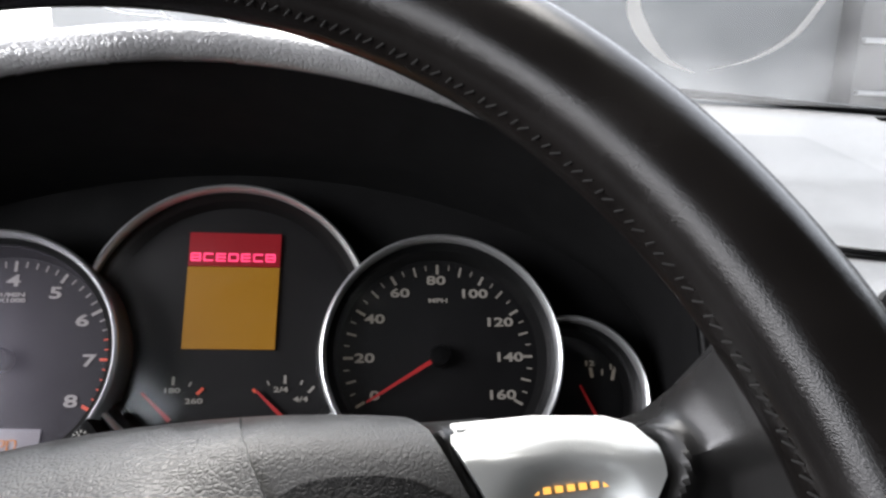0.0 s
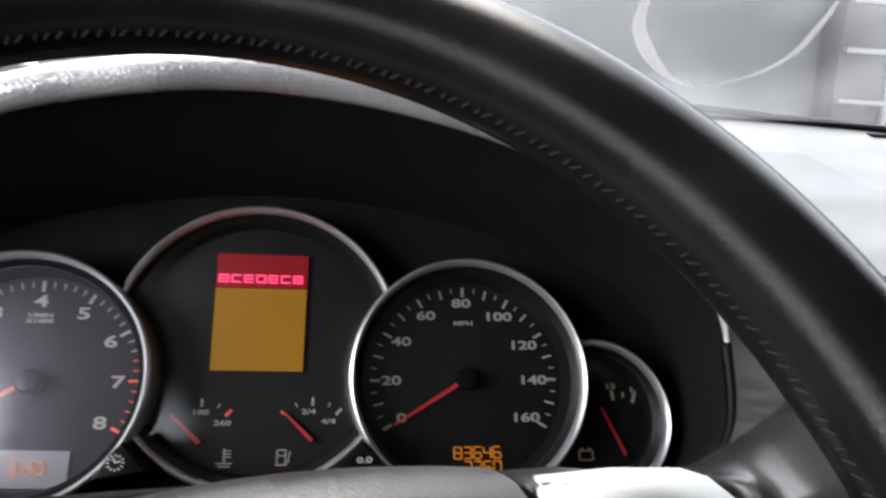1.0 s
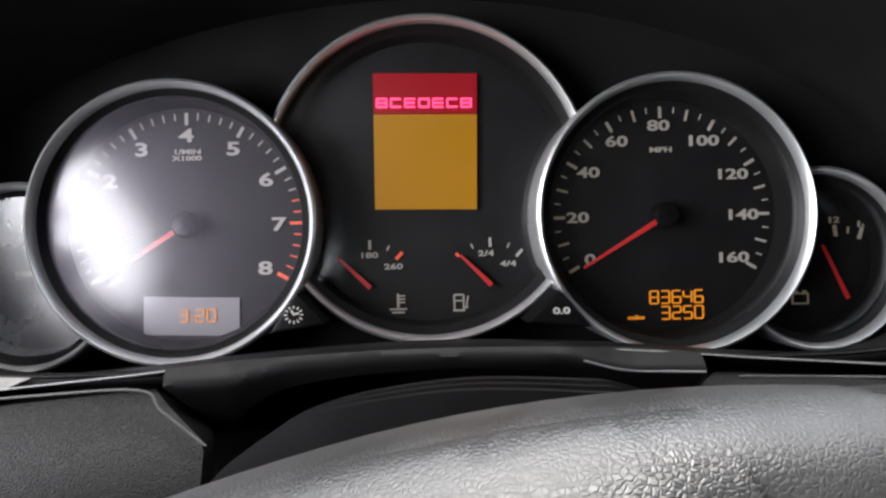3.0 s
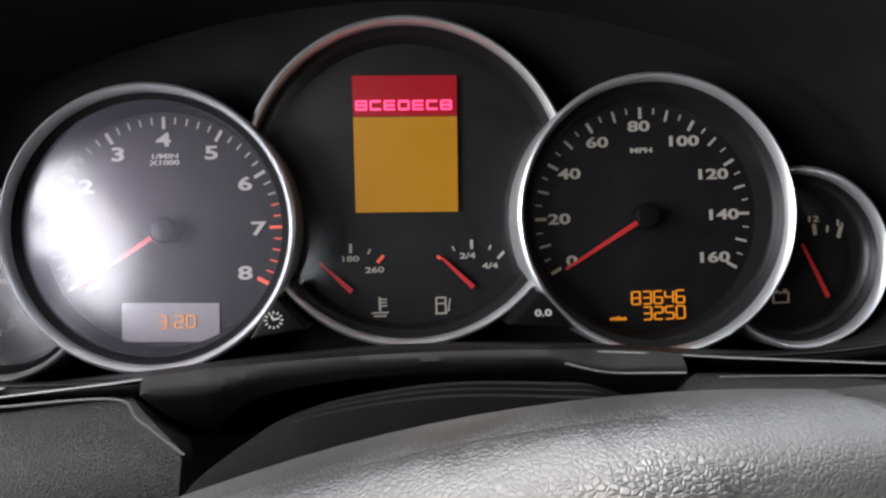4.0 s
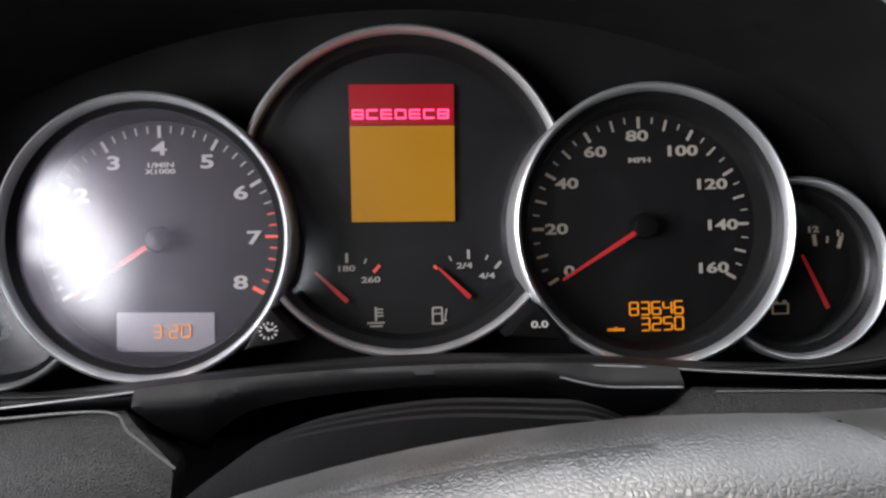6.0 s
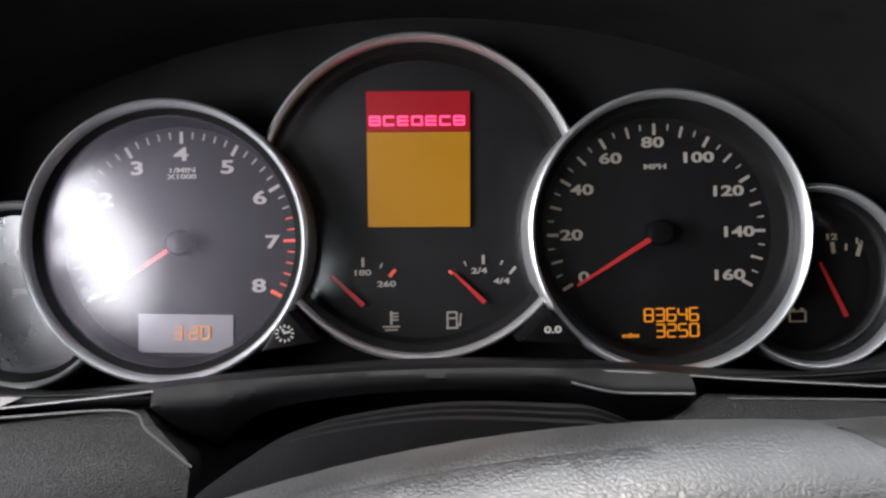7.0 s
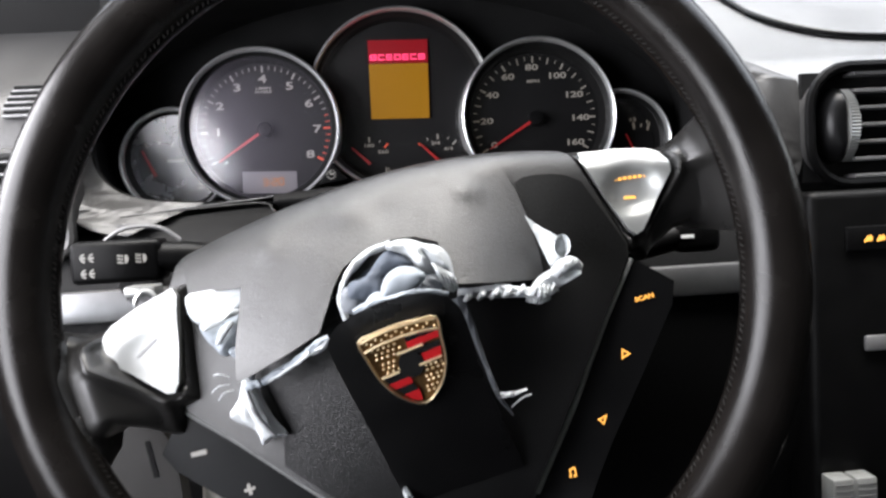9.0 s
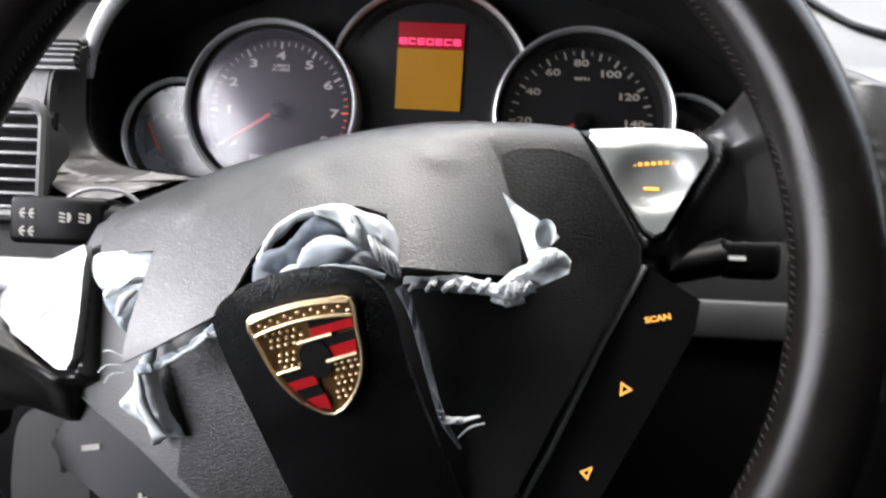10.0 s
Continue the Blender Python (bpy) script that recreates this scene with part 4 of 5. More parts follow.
def arm_y(u, v):
    """Front of a spoke: a soft ridge runs from the button to the rim, hollow above it for the thumb, falling away below it."""
    left = u < 0
    a, w = (-u, v + 0.012) if left else (u, v)
    r = math.hypot(a, w)
    low = 0.0 if left else min(max((0.08 - w) / 0.06, 0.0), 1.0)
    k = min(max((r - 1.43 - 0.09 * low) / (0.23 - 0.13 * low), 0.0), 1.0)
    k = k * k * (3 - 2 * k)
    d = w - (0.03 if left else 0.06)
    up, down = max(d, 0.0), max(-d, 0.0)
    bend = (0.55 * up if left else 0.75 * up) + ((0.10 * down + 0.9 * max(0.0, down - 0.22) ** 1.5) if left else 0.62 * down)
    bend = math.sqrt(bend * bend + 0.012**2) - 0.012
    near = clear_of(a, w, BUTTON)
    edge = edge_of(a, w, ARM_LEFT if left else ARM_RIGHT)
    wide = min(max((edge - 0.03) / 0.03, 0.0), 1.0)
    lip = (0.028 if left else 0.035) * wide * math.exp(-((near - 0.045) / 0.028) ** 2)
    q = min(near / 0.035, 1.0)
    gap = 0.035 * wide * (1 - q * q * (3 - 2 * q))
    e = 1 - min(edge / 0.06, 1.0) if r < 1.60 else 0.0
    fore = min(max((a - 1.22) / 0.26, 0.0), 1.0)
    top = min(max((w - 0.280 + 0.28 * min(max(a - 0.99, 0.0), 0.42)) / 0.05, 0.0), 1.0) * min(max((1.46 - a) / 0.08, 0.0), 1.0)
    base = 0.10 * top + (0.085 - 0.13 * fore * fore * (3 - 2 * fore) if left else 0.19) + bend * min(max((a - 1.10) / 0.15, 0.0), 1.0) - lip + gap + 0.10 * (1 - math.sqrt(max(0.0, 1 - 0.96 * e * e)))
    on_rim = -math.sqrt(max(0.154**2 - (r - 1.70) ** 2, 0.0)) + 0.25 * bend * (1 - k) + 0.035 * min(max((r - 1.60) / 0.08, 0.0), 1.0) ** 1.5
    return base + (on_rim - base) * k


def spoke(s):
    f = (lambda pts: pts) if s > 0 else mirror
    g = (lambda pts: pts) if s > 0 else (lambda pts: [(-x, z - 0.012) for x, z in pts][::-1])
    bm = bmesh.new()
    sheet(bm, g(ARM_RIGHT if s > 0 else ARM_LEFT), arm_y, 0.012, 0.14)
    part("spoke", bm, SPOKESKIN, wheel, "leather wrapped spoke")
    bm = bmesh.new()
    sheet(bm, f([(1.085, -0.275), (1.235, -0.44), (1.19, -0.54), (0.95, -0.80), (0.70, -1.06), (0.50, -1.29), (0.34, -1.62), (0.12, -1.64), (0.16, -1.30), (0.30, -1.156), (0.88, -0.50)]),
          lambda u, v: 0.205 - 0.10 * min(max((-1.2 - v) / 0.4, 0), 1), 0.05, 0.16)
    low = part("switch_arm", bm, GLOSSBLACK, wheel, "gloss black arm with lit switches")
    bm = bmesh.new()
    line = [(1.075, 0.19, -0.275), (0.865, 0.19, -0.505), (0.58, 0.19, -0.85), (0.29, 0.19, -1.165)]
    if s < 0:
        line = [(2 * MID - a, b, c) for a, b, c in line]
    sweep(bm, line, circle(0.012, 8))
    part("edge_strip", bm, SILVER, low, "thin bright edge strip")
    # the silver rocker
    tri = BUTTON
    mid = (1.185, 0.06)
    bm = bmesh.new()
    def dish(u, v):
        uu, v, out = (u, v, 0.0) if s > 0 else (-u, v + 0.012, -0.11)
        d = math.hypot((uu - 1.19) / 0.13, (v - 0.035) / 0.11)
        return out + 0.165 + (0.05 if s > 0 else 0.012) * math.exp(-d**4) + (0.8 if s > 0 else 0.25) * max(0.0, 0.085 - (0.295 - 0.30 * (uu - 1.0) - v))
    sheet(bm, g(tri), dish, 0.02, 0.09)
    rocker = part("rocker_button", bm, SILVER, wheel, "silver triangular rocker button")
    bm = bmesh.new()
    if s > 0:
        for k in range(9):
            bar(bm, 1.085 + 0.024 * k, 0.118 - 0.0045 * k, 0.015, 0.013, -12, dish(1.18, 0.11) - 0.006)
        bar(bm, 1.175, 0.005, 0.055, 0.013, -16, dish(1.18, 0.0) - 0.006)
        part("button_sign", bm, AMBERICON, rocker, "amber bars of small lettering")
    else:
        bar(bm, -1.20, 0.05, 0.12, 0.012, 25, dish(-1.20, 0.05) - 0.004)
        part("button_sign", bm, GREYTRIM, rocker)
    return low


arm_r, arm_l = spoke(1), spoke(-1)
bm = bmesh.new()
lettering(bm, "SCAN", 1.072, -0.470, 0.021, 0.196, 1.2, turn=-3)
part("switch_sign", bm, AMBERICON, arm_r, "amber lettering")


def outline_sign(points, w, label):
    """A closed outline of even width, as one mesh."""
    cx, cz = sum(p[0] for p in points) / len(points), sum(p[1] for p in points) / len(points)
    bm = bmesh.new()
    rows = [[bm.verts.new((cx + (x - cx) * k, y, cz + (z - cz) * k)) for x, z in points] for k, y in ((1.0, 0.197), (w, 0.197), (w, 0.204), (1.0, 0.204))]
    n = len(points)
    for a in range(4):
        for i in range(n):
            bm.faces.new((rows[a][i], rows[a][(i + 1) % n], rows[(a + 1) % 4][(i + 1) % n], rows[(a + 1) % 4][i]))
    part("switch_sign", bm, AMBERICON, arm_r, label)


outline_sign([(0.890, -0.662), (0.922, -0.698), (0.872, -0.710)], 0.55, "amber triangle outline")
outline_sign([(0.670, -0.938), (0.720, -0.930), (0.690, -0.970)], 0.55, "amber triangle outline")
bm = bmesh.new()
q = [(-0.024, -0.030), (-0.006, -0.030), (0.000, 0.020), (0.028, 0.024), (0.022, -0.022), (0.008, -0.022), (0.006, -0.034), (0.032, -0.034), (0.040, 0.036), (-0.010, 0.030), (-0.016, -0.018), (-0.024, -0.018)]
plate(bm, [(0.472 + a * 0.62, -1.130 + b * 0.62) for a, b in q], 0.197, 0.203)
part("switch_sign", bm, AMBERICON, arm_r, "amber note sign")
for x, z, long, wide in ((-1.165, -0.490, 0.075, 0.022), (-0.78, -0.91, 0.05, 0.013)):
    bm = bmesh.new()
    bar(bm, x, z, long, wide, -6, 0.197)
    part("switch_sign", bm, PRINT, arm_l, "pale printed bar")
bm = bmesh.new()
q = [(0.026, 0.007), (0.007, 0.007), (0.007, 0.026), (-0.007, 0.026), (-0.007, 0.007), (-0.026, 0.007), (-0.026, -0.007), (-0.007, -0.007),
     (-0.007, -0.026), (0.007, -0.026), (0.007, -0.007), (0.026, -0.007)]
plate(bm, [(-0.985 + a, -0.725 + b) for a, b in q], 0.197, 0.203)
part("switch_sign", bm, PRINT, arm_l, "pale plus sign")


# torn upper flap of the cover, pushed out along its lower edge
flap_poly = [(u, top_of(u) - 0.012) for u in np.linspace(-0.96, 0.60, 18)] + [
    (0.645, 0.20), (0.655, 0.06), (0.65, -0.10), (0.63, -0.235), (0.50, -0.205), (0.36, -0.170), (0.245, -0.135), (0.235, -0.02), (0.224, 0.07),
    (0.13, 0.128), (0.0, 0.152), (-0.12, 0.135), (-0.21, 0.09), (-0.27, 0.02), (-0.312, -0.05), (-0.376, -0.147), (-0.50, -0.180), (-0.66, -0.215), (-0.785, -0.235),
    (-0.765, -0.10), (-0.715, 0.06), (-0.685, 0.168), (-0.80, 0.19), (-0.95, 0.21)]


def flap_y(u, v):
    d = max(0.0, top_of(u) - v - 0.075)
    side = 1 - 0.75 * min(max((u - 0.25) / 0.4, 0), 1) ** 1.5
    crease = 0.0
    for cu, cd, w, h in ((-0.53, 0.12, 0.065, -0.022), (-0.13, 0.10, 0.085, -0.026), (0.03, 0.16, 0.07, 0.012), (0.43, 0.13, 0.070, -0.030),
                         (0.27, 0.07, 0.05, 0.008), (-0.5, 0.34, 0.16, 0.006), (-0.33, 0.12, 0.08, 0.008)):
        crease += 0.55 * h * math.exp(-(((u - cu) / w) ** 2) - ((d - cd) / (w * 0.8)) ** 2)
    dents = 0.0015 * noise.noise(Vector((u * 5, v * 6, 1.3))) + 0.001 * noise.noise(Vector((u * 15, v * 15, 4.1)))
    return cover_y(u, v) - 0.003 - 0.010 * (1 - min(max((u - 0.30) / 0.28, 0.0), 1.0)) - 0.17 * min(d / 0.5, 1.2) * side + crease + dents


bm = bmesh.new()
sheet(bm, flap_poly, flap_y, 0.03, 0.022)
part("torn_flap", bm, FLAPSKIN, wheel, "torn grey-black cover flap lifted outwards")


# tongue with the emblem, folded out of the cover
def tongue_y(u, v):
    k = min(max((v + 1.0) / 0.85, 0.0), 1.0)
    return cover_y(u, -1.0) - 0.02 - 0.50 * k - 0.03 * math.sin(k * math.pi)


tongue_poly = [tuple(p) for p in smooth_line([(-0.275, -0.99), (-0.29, -0.62), (-0.318, -0.27), (-0.30, -0.19), (-0.23, -0.145), (-0.10, -0.118), (0.04, -0.122), (0.15, -0.155), (0.212, -0.21), (0.232, -0.30),
                                               (0.226, -0.47), (0.245, -0.72), (0.27, -1.0)], 4)]
bm = bmesh.new()
sheet(bm, tongue_poly, tongue_y, 0.045, 0.05)
tongue = part("emblem_tongue", bm, COVER, wheel, "black cover tongue folded out with a gold shield")


def crest(poly, lift, mat, name, label="", thick=0.014):
    bm = bmesh.new()
    sheet(bm, poly, lambda u, v: tongue_y(u, v) - lift, 0.02, thick)
    part(name, bm, mat, tongue, label)


def shield(k):
    base = smooth_line([(-0.195, -0.235), (-0.12, -0.222), (-0.035, -0.218), (0.05, -0.224), (0.125, -0.238), (0.120, -0.32), (0.105, -0.42), (0.055, -0.505), (-0.030, -0.558), (-0.115, -0.505), (-0.165, -0.42), (-0.188, -0.32)], 3, True)
    return [(-0.035 + (x + 0.035) * k, -0.37 + (z + 0.37) * k) for x, z in base]


crest(shield(1.05), 0.012, EMBLACK, "shield_back")
crest(shield(0.99), 0.020, BRONZE, "shield", "gold and bronze shield emblem")
bm = bmesh.new()
edge = shield(0.985)
sweep(bm, [(x, tongue_y(x, z) - 0.036, z) for x, z in edge], circle(0.0055, 6), closed=True)
part("shield_border", bm, GOLD, tongue, "raised gold border")


def arch(x):
    return -0.222 - 0.7 * (x + 0.035) ** 2


crest([(x, arch(x) - 0.006) for x in np.linspace(-0.188, 0.118, 9)] + [(x, arch(x) - 0.044) for x in np.linspace(0.116, -0.186, 9)], 0.028, BRONZE, "shield_band")
for d in (0.006, 0.046):
    bm = bmesh.new()
    sweep(bm, [(x, tongue_y(x, arch(x) - d) - 0.040, arch(x) - d) for x in np.linspace(-0.186, 0.116, 12)], circle(0.0055, 6))
    part("band_edge", bm, GOLD, tongue, "gold band edge")
for poly in ([(-0.020, -0.296), (0.112, -0.290), (0.110, -0.316), (-0.022, -0.320)], [(0.020, -0.358), (0.103, -0.352), (0.096, -0.386), (0.024, -0.390)],
             [(-0.142, -0.436), (-0.050, -0.430), (-0.050, -0.458), (-0.126, -0.464)], [(-0.100, -0.496), (-0.036, -0.490), (-0.036, -0.540), (-0.070, -0.528)]):
    crest(poly, 0.032, EMRED, "red_stripe", "red enamel stripe")
for poly in ([(-0.022, -0.268), (0.112, -0.266), (0.112, -0.290), (-0.020, -0.296)], [(-0.022, -0.330), (0.107, -0.326), (0.103, -0.352), (-0.022, -0.356)],
             [(-0.154, -0.408), (-0.050, -0.402), (-0.050, -0.430), (-0.142, -0.436)], [(-0.126, -0.464), (-0.050, -0.458), (-0.040, -0.490), (-0.100, -0.496)]):
    crest(poly, 0.030, EMBLACK, "black_stripe", "black enamel stripe")
for x0, z0, x1, z1 in ((-0.070, -0.330, 0.040, -0.324), (-0.160, -0.404, -0.085, -0.398), (0.0, -0.398, 0.095, -0.392)):
    bm = bmesh.new()
    sweep(bm, [(x0, tongue_y(x0, z0) - 0.036, z0), (x1, tongue_y(x1, z1) - 0.036, z1)], circle(0.006, 6))
    part("gold_line", bm, GOLD, tongue, "gold dividing line")
crest([(-0.030 + 0.050 * math.cos(a), -0.385 + 0.056 * math.sin(a)) for a in np.linspace(0, 2 * math.pi, 17)[:-1]], 0.036, EMBLACK, "shield_boss", "dark oval boss")
bm = bmesh.new()
rng = random.Random(5)
spots = [(-0.160 + 0.023 * i + 0.010 * (j % 2) + 0.004 * j, -0.288 - 0.0185 * j - (0.008 if j > 2 else 0)) for j in range(6) for i in range(5)]
spots += [(0.020 + 0.021 * i + 0.008 * (j % 2) - 0.006 * j, -0.410 - 0.0175 * j - 0.006 * (j // 2)) for j in range(6) for i in range(4)]
spots += [(-0.170 + 0.021 * i, arch(-0.170 + 0.021 * i) - 0.020 - 0.012 * (i % 2)) for i in range(14)]
for x, z in spots:
    if inside(x, z, shield(0.90)) and not (abs(x + 0.03) < 0.05 and abs(z + 0.385) < 0.058):
        made = bmesh.ops.create_icosphere(bm, subdivisions=2, radius=0.0056)["verts"]
        bmesh.ops.scale(bm, vec=(1.05 + 0.25 * rng.random(), 1.2, 0.95), verts=made)
        bmesh.ops.translate(bm, vec=(x + 0.004 * rng.random(), tongue_y(x, z) - 0.026, z), verts=made)
tagged(part("shield_relief", bm, GOLD, tongue, "raised gold relief"), kind="stuff")

# ---- the burst airbag, crumpled out of the cover's tears ----
airbag = thing("airbag", "crumpled pale blue-grey airbag cloth bursting from the cover", "airbag", WH)


def folds(x, y, z, k, seed):
    q = Vector((x * k + seed, y * k, z * k - seed))
    return noise.noise(q) + 0.5 * noise.noise(q * 2.1) + 0.8 * (0.5 - abs(noise.noise(q * 1.3 + Vector((7, 3, 1)))))


def bundle(name, cx, cz, y, rx, rz, ry, seed, k=9.0, amp=0.05, mat=None, label=""):
    """A pushed-out bundle of cloth: a low dome with sharp folds."""
    bm = bmesh.new()
    def place(u, v):
        a = 2 * math.pi * u
        x, z = cx + rx * v * math.cos(a), cz + rz * v * math.sin(a)
        d = (1 - v**2.4) ** 0.5
        f = folds(x, 0, z, k, seed)
        g = folds(x + 3, 1, z, k, seed + 5)
        edge = 1 - 0.6 * v**6
        return (x + amp * 0.5 * g * edge, y - ry * d - amp * f * (0.35 + 0.65 * d), z + amp * 0.5 * f * edge)
    skin(bm, 120, 30, place, wrap=True)
    part(name, bm, mat or CLOTH, airbag, label, sharp=60)


def ribbon(line, width, seed, amp=0.03, k=14.0, steps=10, y_of=None, label=""):
    """A crumpled strip of cloth along a line of (x, y, z) with a width at each point."""
    pts = smooth_line([(*p, w) for p, w in zip(line, width)], steps)
    bm = bmesh.new()
    n = len(pts) - 1
    def place(u, v):
        i = min(int(u * n + 0.5), n)
        x, y, z, w = pts[i]
        a, b = pts[max(i - 1, 0)], pts[min(i + 1, n)]
        dx, dz = b[0] - a[0], b[2] - a[2]
        ln = math.hypot(dx, dz) or 1
        t = (v - 0.5) * w
        px, pz = x - dz / ln * t, z + dx / ln * t
        f = folds(px, v, pz, k, seed)
        g = folds(px + 9, v, pz, k * 1.2, seed + 3)
        return (px + amp * 0.4 * g, y - 0.5 * amp * abs(math.sin(v * 7 + 4 * f)) - amp * f - 0.25 * w * math.sin(math.pi * v), pz + amp * 0.5 * f)
    skin(bm, n, 14, place, thick=(0, 0.008, 0.004))
    part("cloth_strip", bm, CLOTH, airbag, label, sharp=60)


def ridge(x, z, turn, k, seed):
    """Sharp creases that run along the direction turn."""
    c, sn = math.cos(turn), math.sin(turn)
    q = Vector(((-x * sn + z * c) * k + seed, (x * c + z * sn) * k * 0.3, seed * 0.7))
    return 0.5 - 2.0 * abs(noise.noise(q)) - 0.7 * abs(noise.noise(q * 2.3))


def roll(line, width, lift, seed, mat=None, k=16.0, amp=0.018, name="cloth_fold", label=""):
    """A fold of cloth rolled along a line of (x, z, height over the cover), with creases along it."""
    pts = smooth_line([(x, z, h, w) for (x, z, h), w in zip(line, width)], 12)
    n = len(pts) - 1
    bm = bmesh.new()
    def place(u, v):
        i = min(int(u * n + 0.5), n)
        x, z, h, w = pts[i]
        a, b = pts[max(i - 2, 0)], pts[min(i + 2, n)]
        turn = math.atan2(b[1] - a[1], b[0] - a[0])
        q = math.pi * (v * 1.16 - 0.08)
        t = -math.cos(q) * w / 2
        px, pz = x - math.sin(turn) * t, z + math.cos(turn) * t
        f = ridge(px, pz, turn, k, seed)
        g = noise.noise(Vector((px * 11 + seed, pz * 11, 2.0)))
        return (px + 0.4 * amp * g, cover_y(x, z) - h - lift * w * math.sin(q) - amp * f, pz + 0.4 * amp * f)
    skin(bm, n, 22, place, thick=(0, 0.006, 0.002))
    part(name, bm, mat or CLOTH, airbag, label, sharp=50)


def flat_cloth(poly, h, turn, seed, k=12.0, amp=0.014, label="", slope=(0.0, 0.0)):
    """A thin cloth sheet with an outline, lying near the cover."""
    bm = bmesh.new()
    x0, z0 = poly[0]
    sheet(bm, poly, lambda x, z: cover_y(x, z) - h - slope[0] * (x - x0) - slope[1] * (z - z0) - amp * ridge(x, z, turn, k, seed)
          - 0.5 * amp * noise.noise(Vector((x * 30, z * 30, seed))), 0.012, 0.006)
    part("cloth_sheet", bm, CLOTH, airbag, label, sharp=50)


def pillow(poly, h, dome, mat, turn, seed, k=10.0, amp=0.010, name="cloth_fold", label="", slope=(0.0, 0.0)):
    """A soft lobe of cloth: its outline lies h over the cover, its middle swells by dome, creased along turn."""
    line = [tuple(p) for p in smooth_line(poly, 3, True)]
    cx, cz = sum(p[0] for p in line) / len(line), sum(p[1] for p in line) / len(line)

    def edge(x, z):
        best = 9.0
        for i in range(len(line)):
            p, q, r = Vector(line[i - 1]), Vector(line[i]), Vector((x, z))
            t = min(max((r - p).dot(q - p) / max((q - p).length_squared, 1e-9), 0.0), 1.0)
            best = min(best, (p.lerp(q, t) - r).length)
        return best
    most = max(edge(x, z) for x, z in ((cx + a * 0.04, cz + b * 0.03) for a in (-1, 0, 1) for b in (-1, 0, 1)) if inside(x, z, line))
    base = cover_y(cx, cz) - h
    bm = bmesh.new()
    def front(x, z):
        e = min(edge(x, z) / most, 1.0)
        return (base - dome * math.sqrt(max(0.0, 1 - (1 - e) ** 2)) - slope[0] * (x - cx) - slope[1] * (z - cz)
                - amp * ridge(x, z, turn, k, seed) * min(1.0, 0.3 + e) - 0.3 * amp * noise.noise(Vector((x * 34, z * 34, seed))))
    sheet(bm, line, front, 0.011, 0.006)
    part(name, bm, mat, airbag, label, sharp=50)


# the knot over the emblem: inner folds in shade-coloured cloth, then the pale torn collar round them
bundle("cloth_knot", -0.02, -0.05, 0.02, 0.22, 0.13, 0.06, 2.0, k=9.0, amp=0.02, mat=DEEPSHADE, label="knotted bundle of cloth, coloured dark for shade")
pillow([(-0.20, -0.06), (-0.185, 0.010), (-0.11, 0.015), (-0.03, 0.075), (0.03, 0.085), (0.10, 0.0), (0.03, 0.0), (-0.03, -0.02), (-0.06, -0.09)], 0.24, 0.045, DEEPSHADE, 0.9, 1.0, k=8.0, amp=0.016, label="fold of cloth coloured dark slate for shade")
pillow([(-0.245, -0.10), (-0.235, -0.02), (-0.19, 0.0), (-0.15, -0.05), (-0.17, -0.12)], 0.22, 0.035, MIDSHADE, 1.2, 2.2, k=14.0, amp=0.014)
pillow([(-0.07, -0.10), (-0.035, -0.022), (0.035, 0.005), (0.10, -0.018), (0.135, -0.066), (0.095, -0.095), (0.02, -0.11)], 0.29, 0.055, PALESHADE, 0.4, 3.1, k=7.0, amp=0.012, label="rounded pale blue lobe of cloth")
pillow([(-0.15, -0.14), (-0.13, -0.08), (-0.07, -0.065), (-0.04, -0.12)], 0.28, 0.04, PALESHADE, 1.4, 4.4, k=12.0, amp=0.014)
pillow([(0.09, -0.10), (0.13, -0.065), (0.175, -0.075), (0.19, -0.13), (0.13, -0.135)], 0.24, 0.03, MIDSHADE, 2.2, 5.2, k=20.0, amp=0.02)
pillow([(0.005, 0.100), (0.05, 0.122), (0.115, 0.108), (0.165, 0.075), (0.222, 0.045), (0.252, -0.015), (0.248, -0.12), (0.222, -0.165), (0.182, -0.120), (0.165, -0.070), (0.13, -0.040), (0.095, -0.012), (0.075, 0.045)], 0.20, 0.075, CLOTH, 2.0, 6.3, k=17.0, amp=0.030, label="white torn collar of the airbag", slope=(-0.25, 0.1))
roll([(-0.262, -0.13, 0.12), (-0.250, -0.04, 0.15), (-0.205, 0.035, 0.18), (-0.14, 0.082, 0.20), (-0.06, 0.112, 0.21), (0.03, 0.118, 0.20)],
     [0.028, 0.034, 0.030, 0.032, 0.034, 0.030], 0.6, 4.0, k=22.0, amp=0.014, label="pale torn edge round the knot")
roll([(-0.20, -0.115, 0.27), (-0.10, -0.105, 0.32), (0.0, -0.112, 0.34), (0.10, -0.125, 0.32), (0.20, -0.165, 0.24)], [0.03, 0.026, 0.022, 0.024, 0.02], 0.4, 5.5, PALESHADE, k=30.0, amp=0.012)
for k in range(5):
    roll([(0.175 + 0.012 * k, -0.02 - 0.012 * k, 0.265 - 0.01 * k), (0.185 + 0.014 * k, -0.07 - 0.012 * k, 0.27 - 0.012 * k), (0.19 + 0.012 * k, -0.13 - 0.010 * k, 0.24 - 0.012 * k)], [0.010, 0.014, 0.006], 0.6, 30.0 + k, k=20.0, amp=0.006)
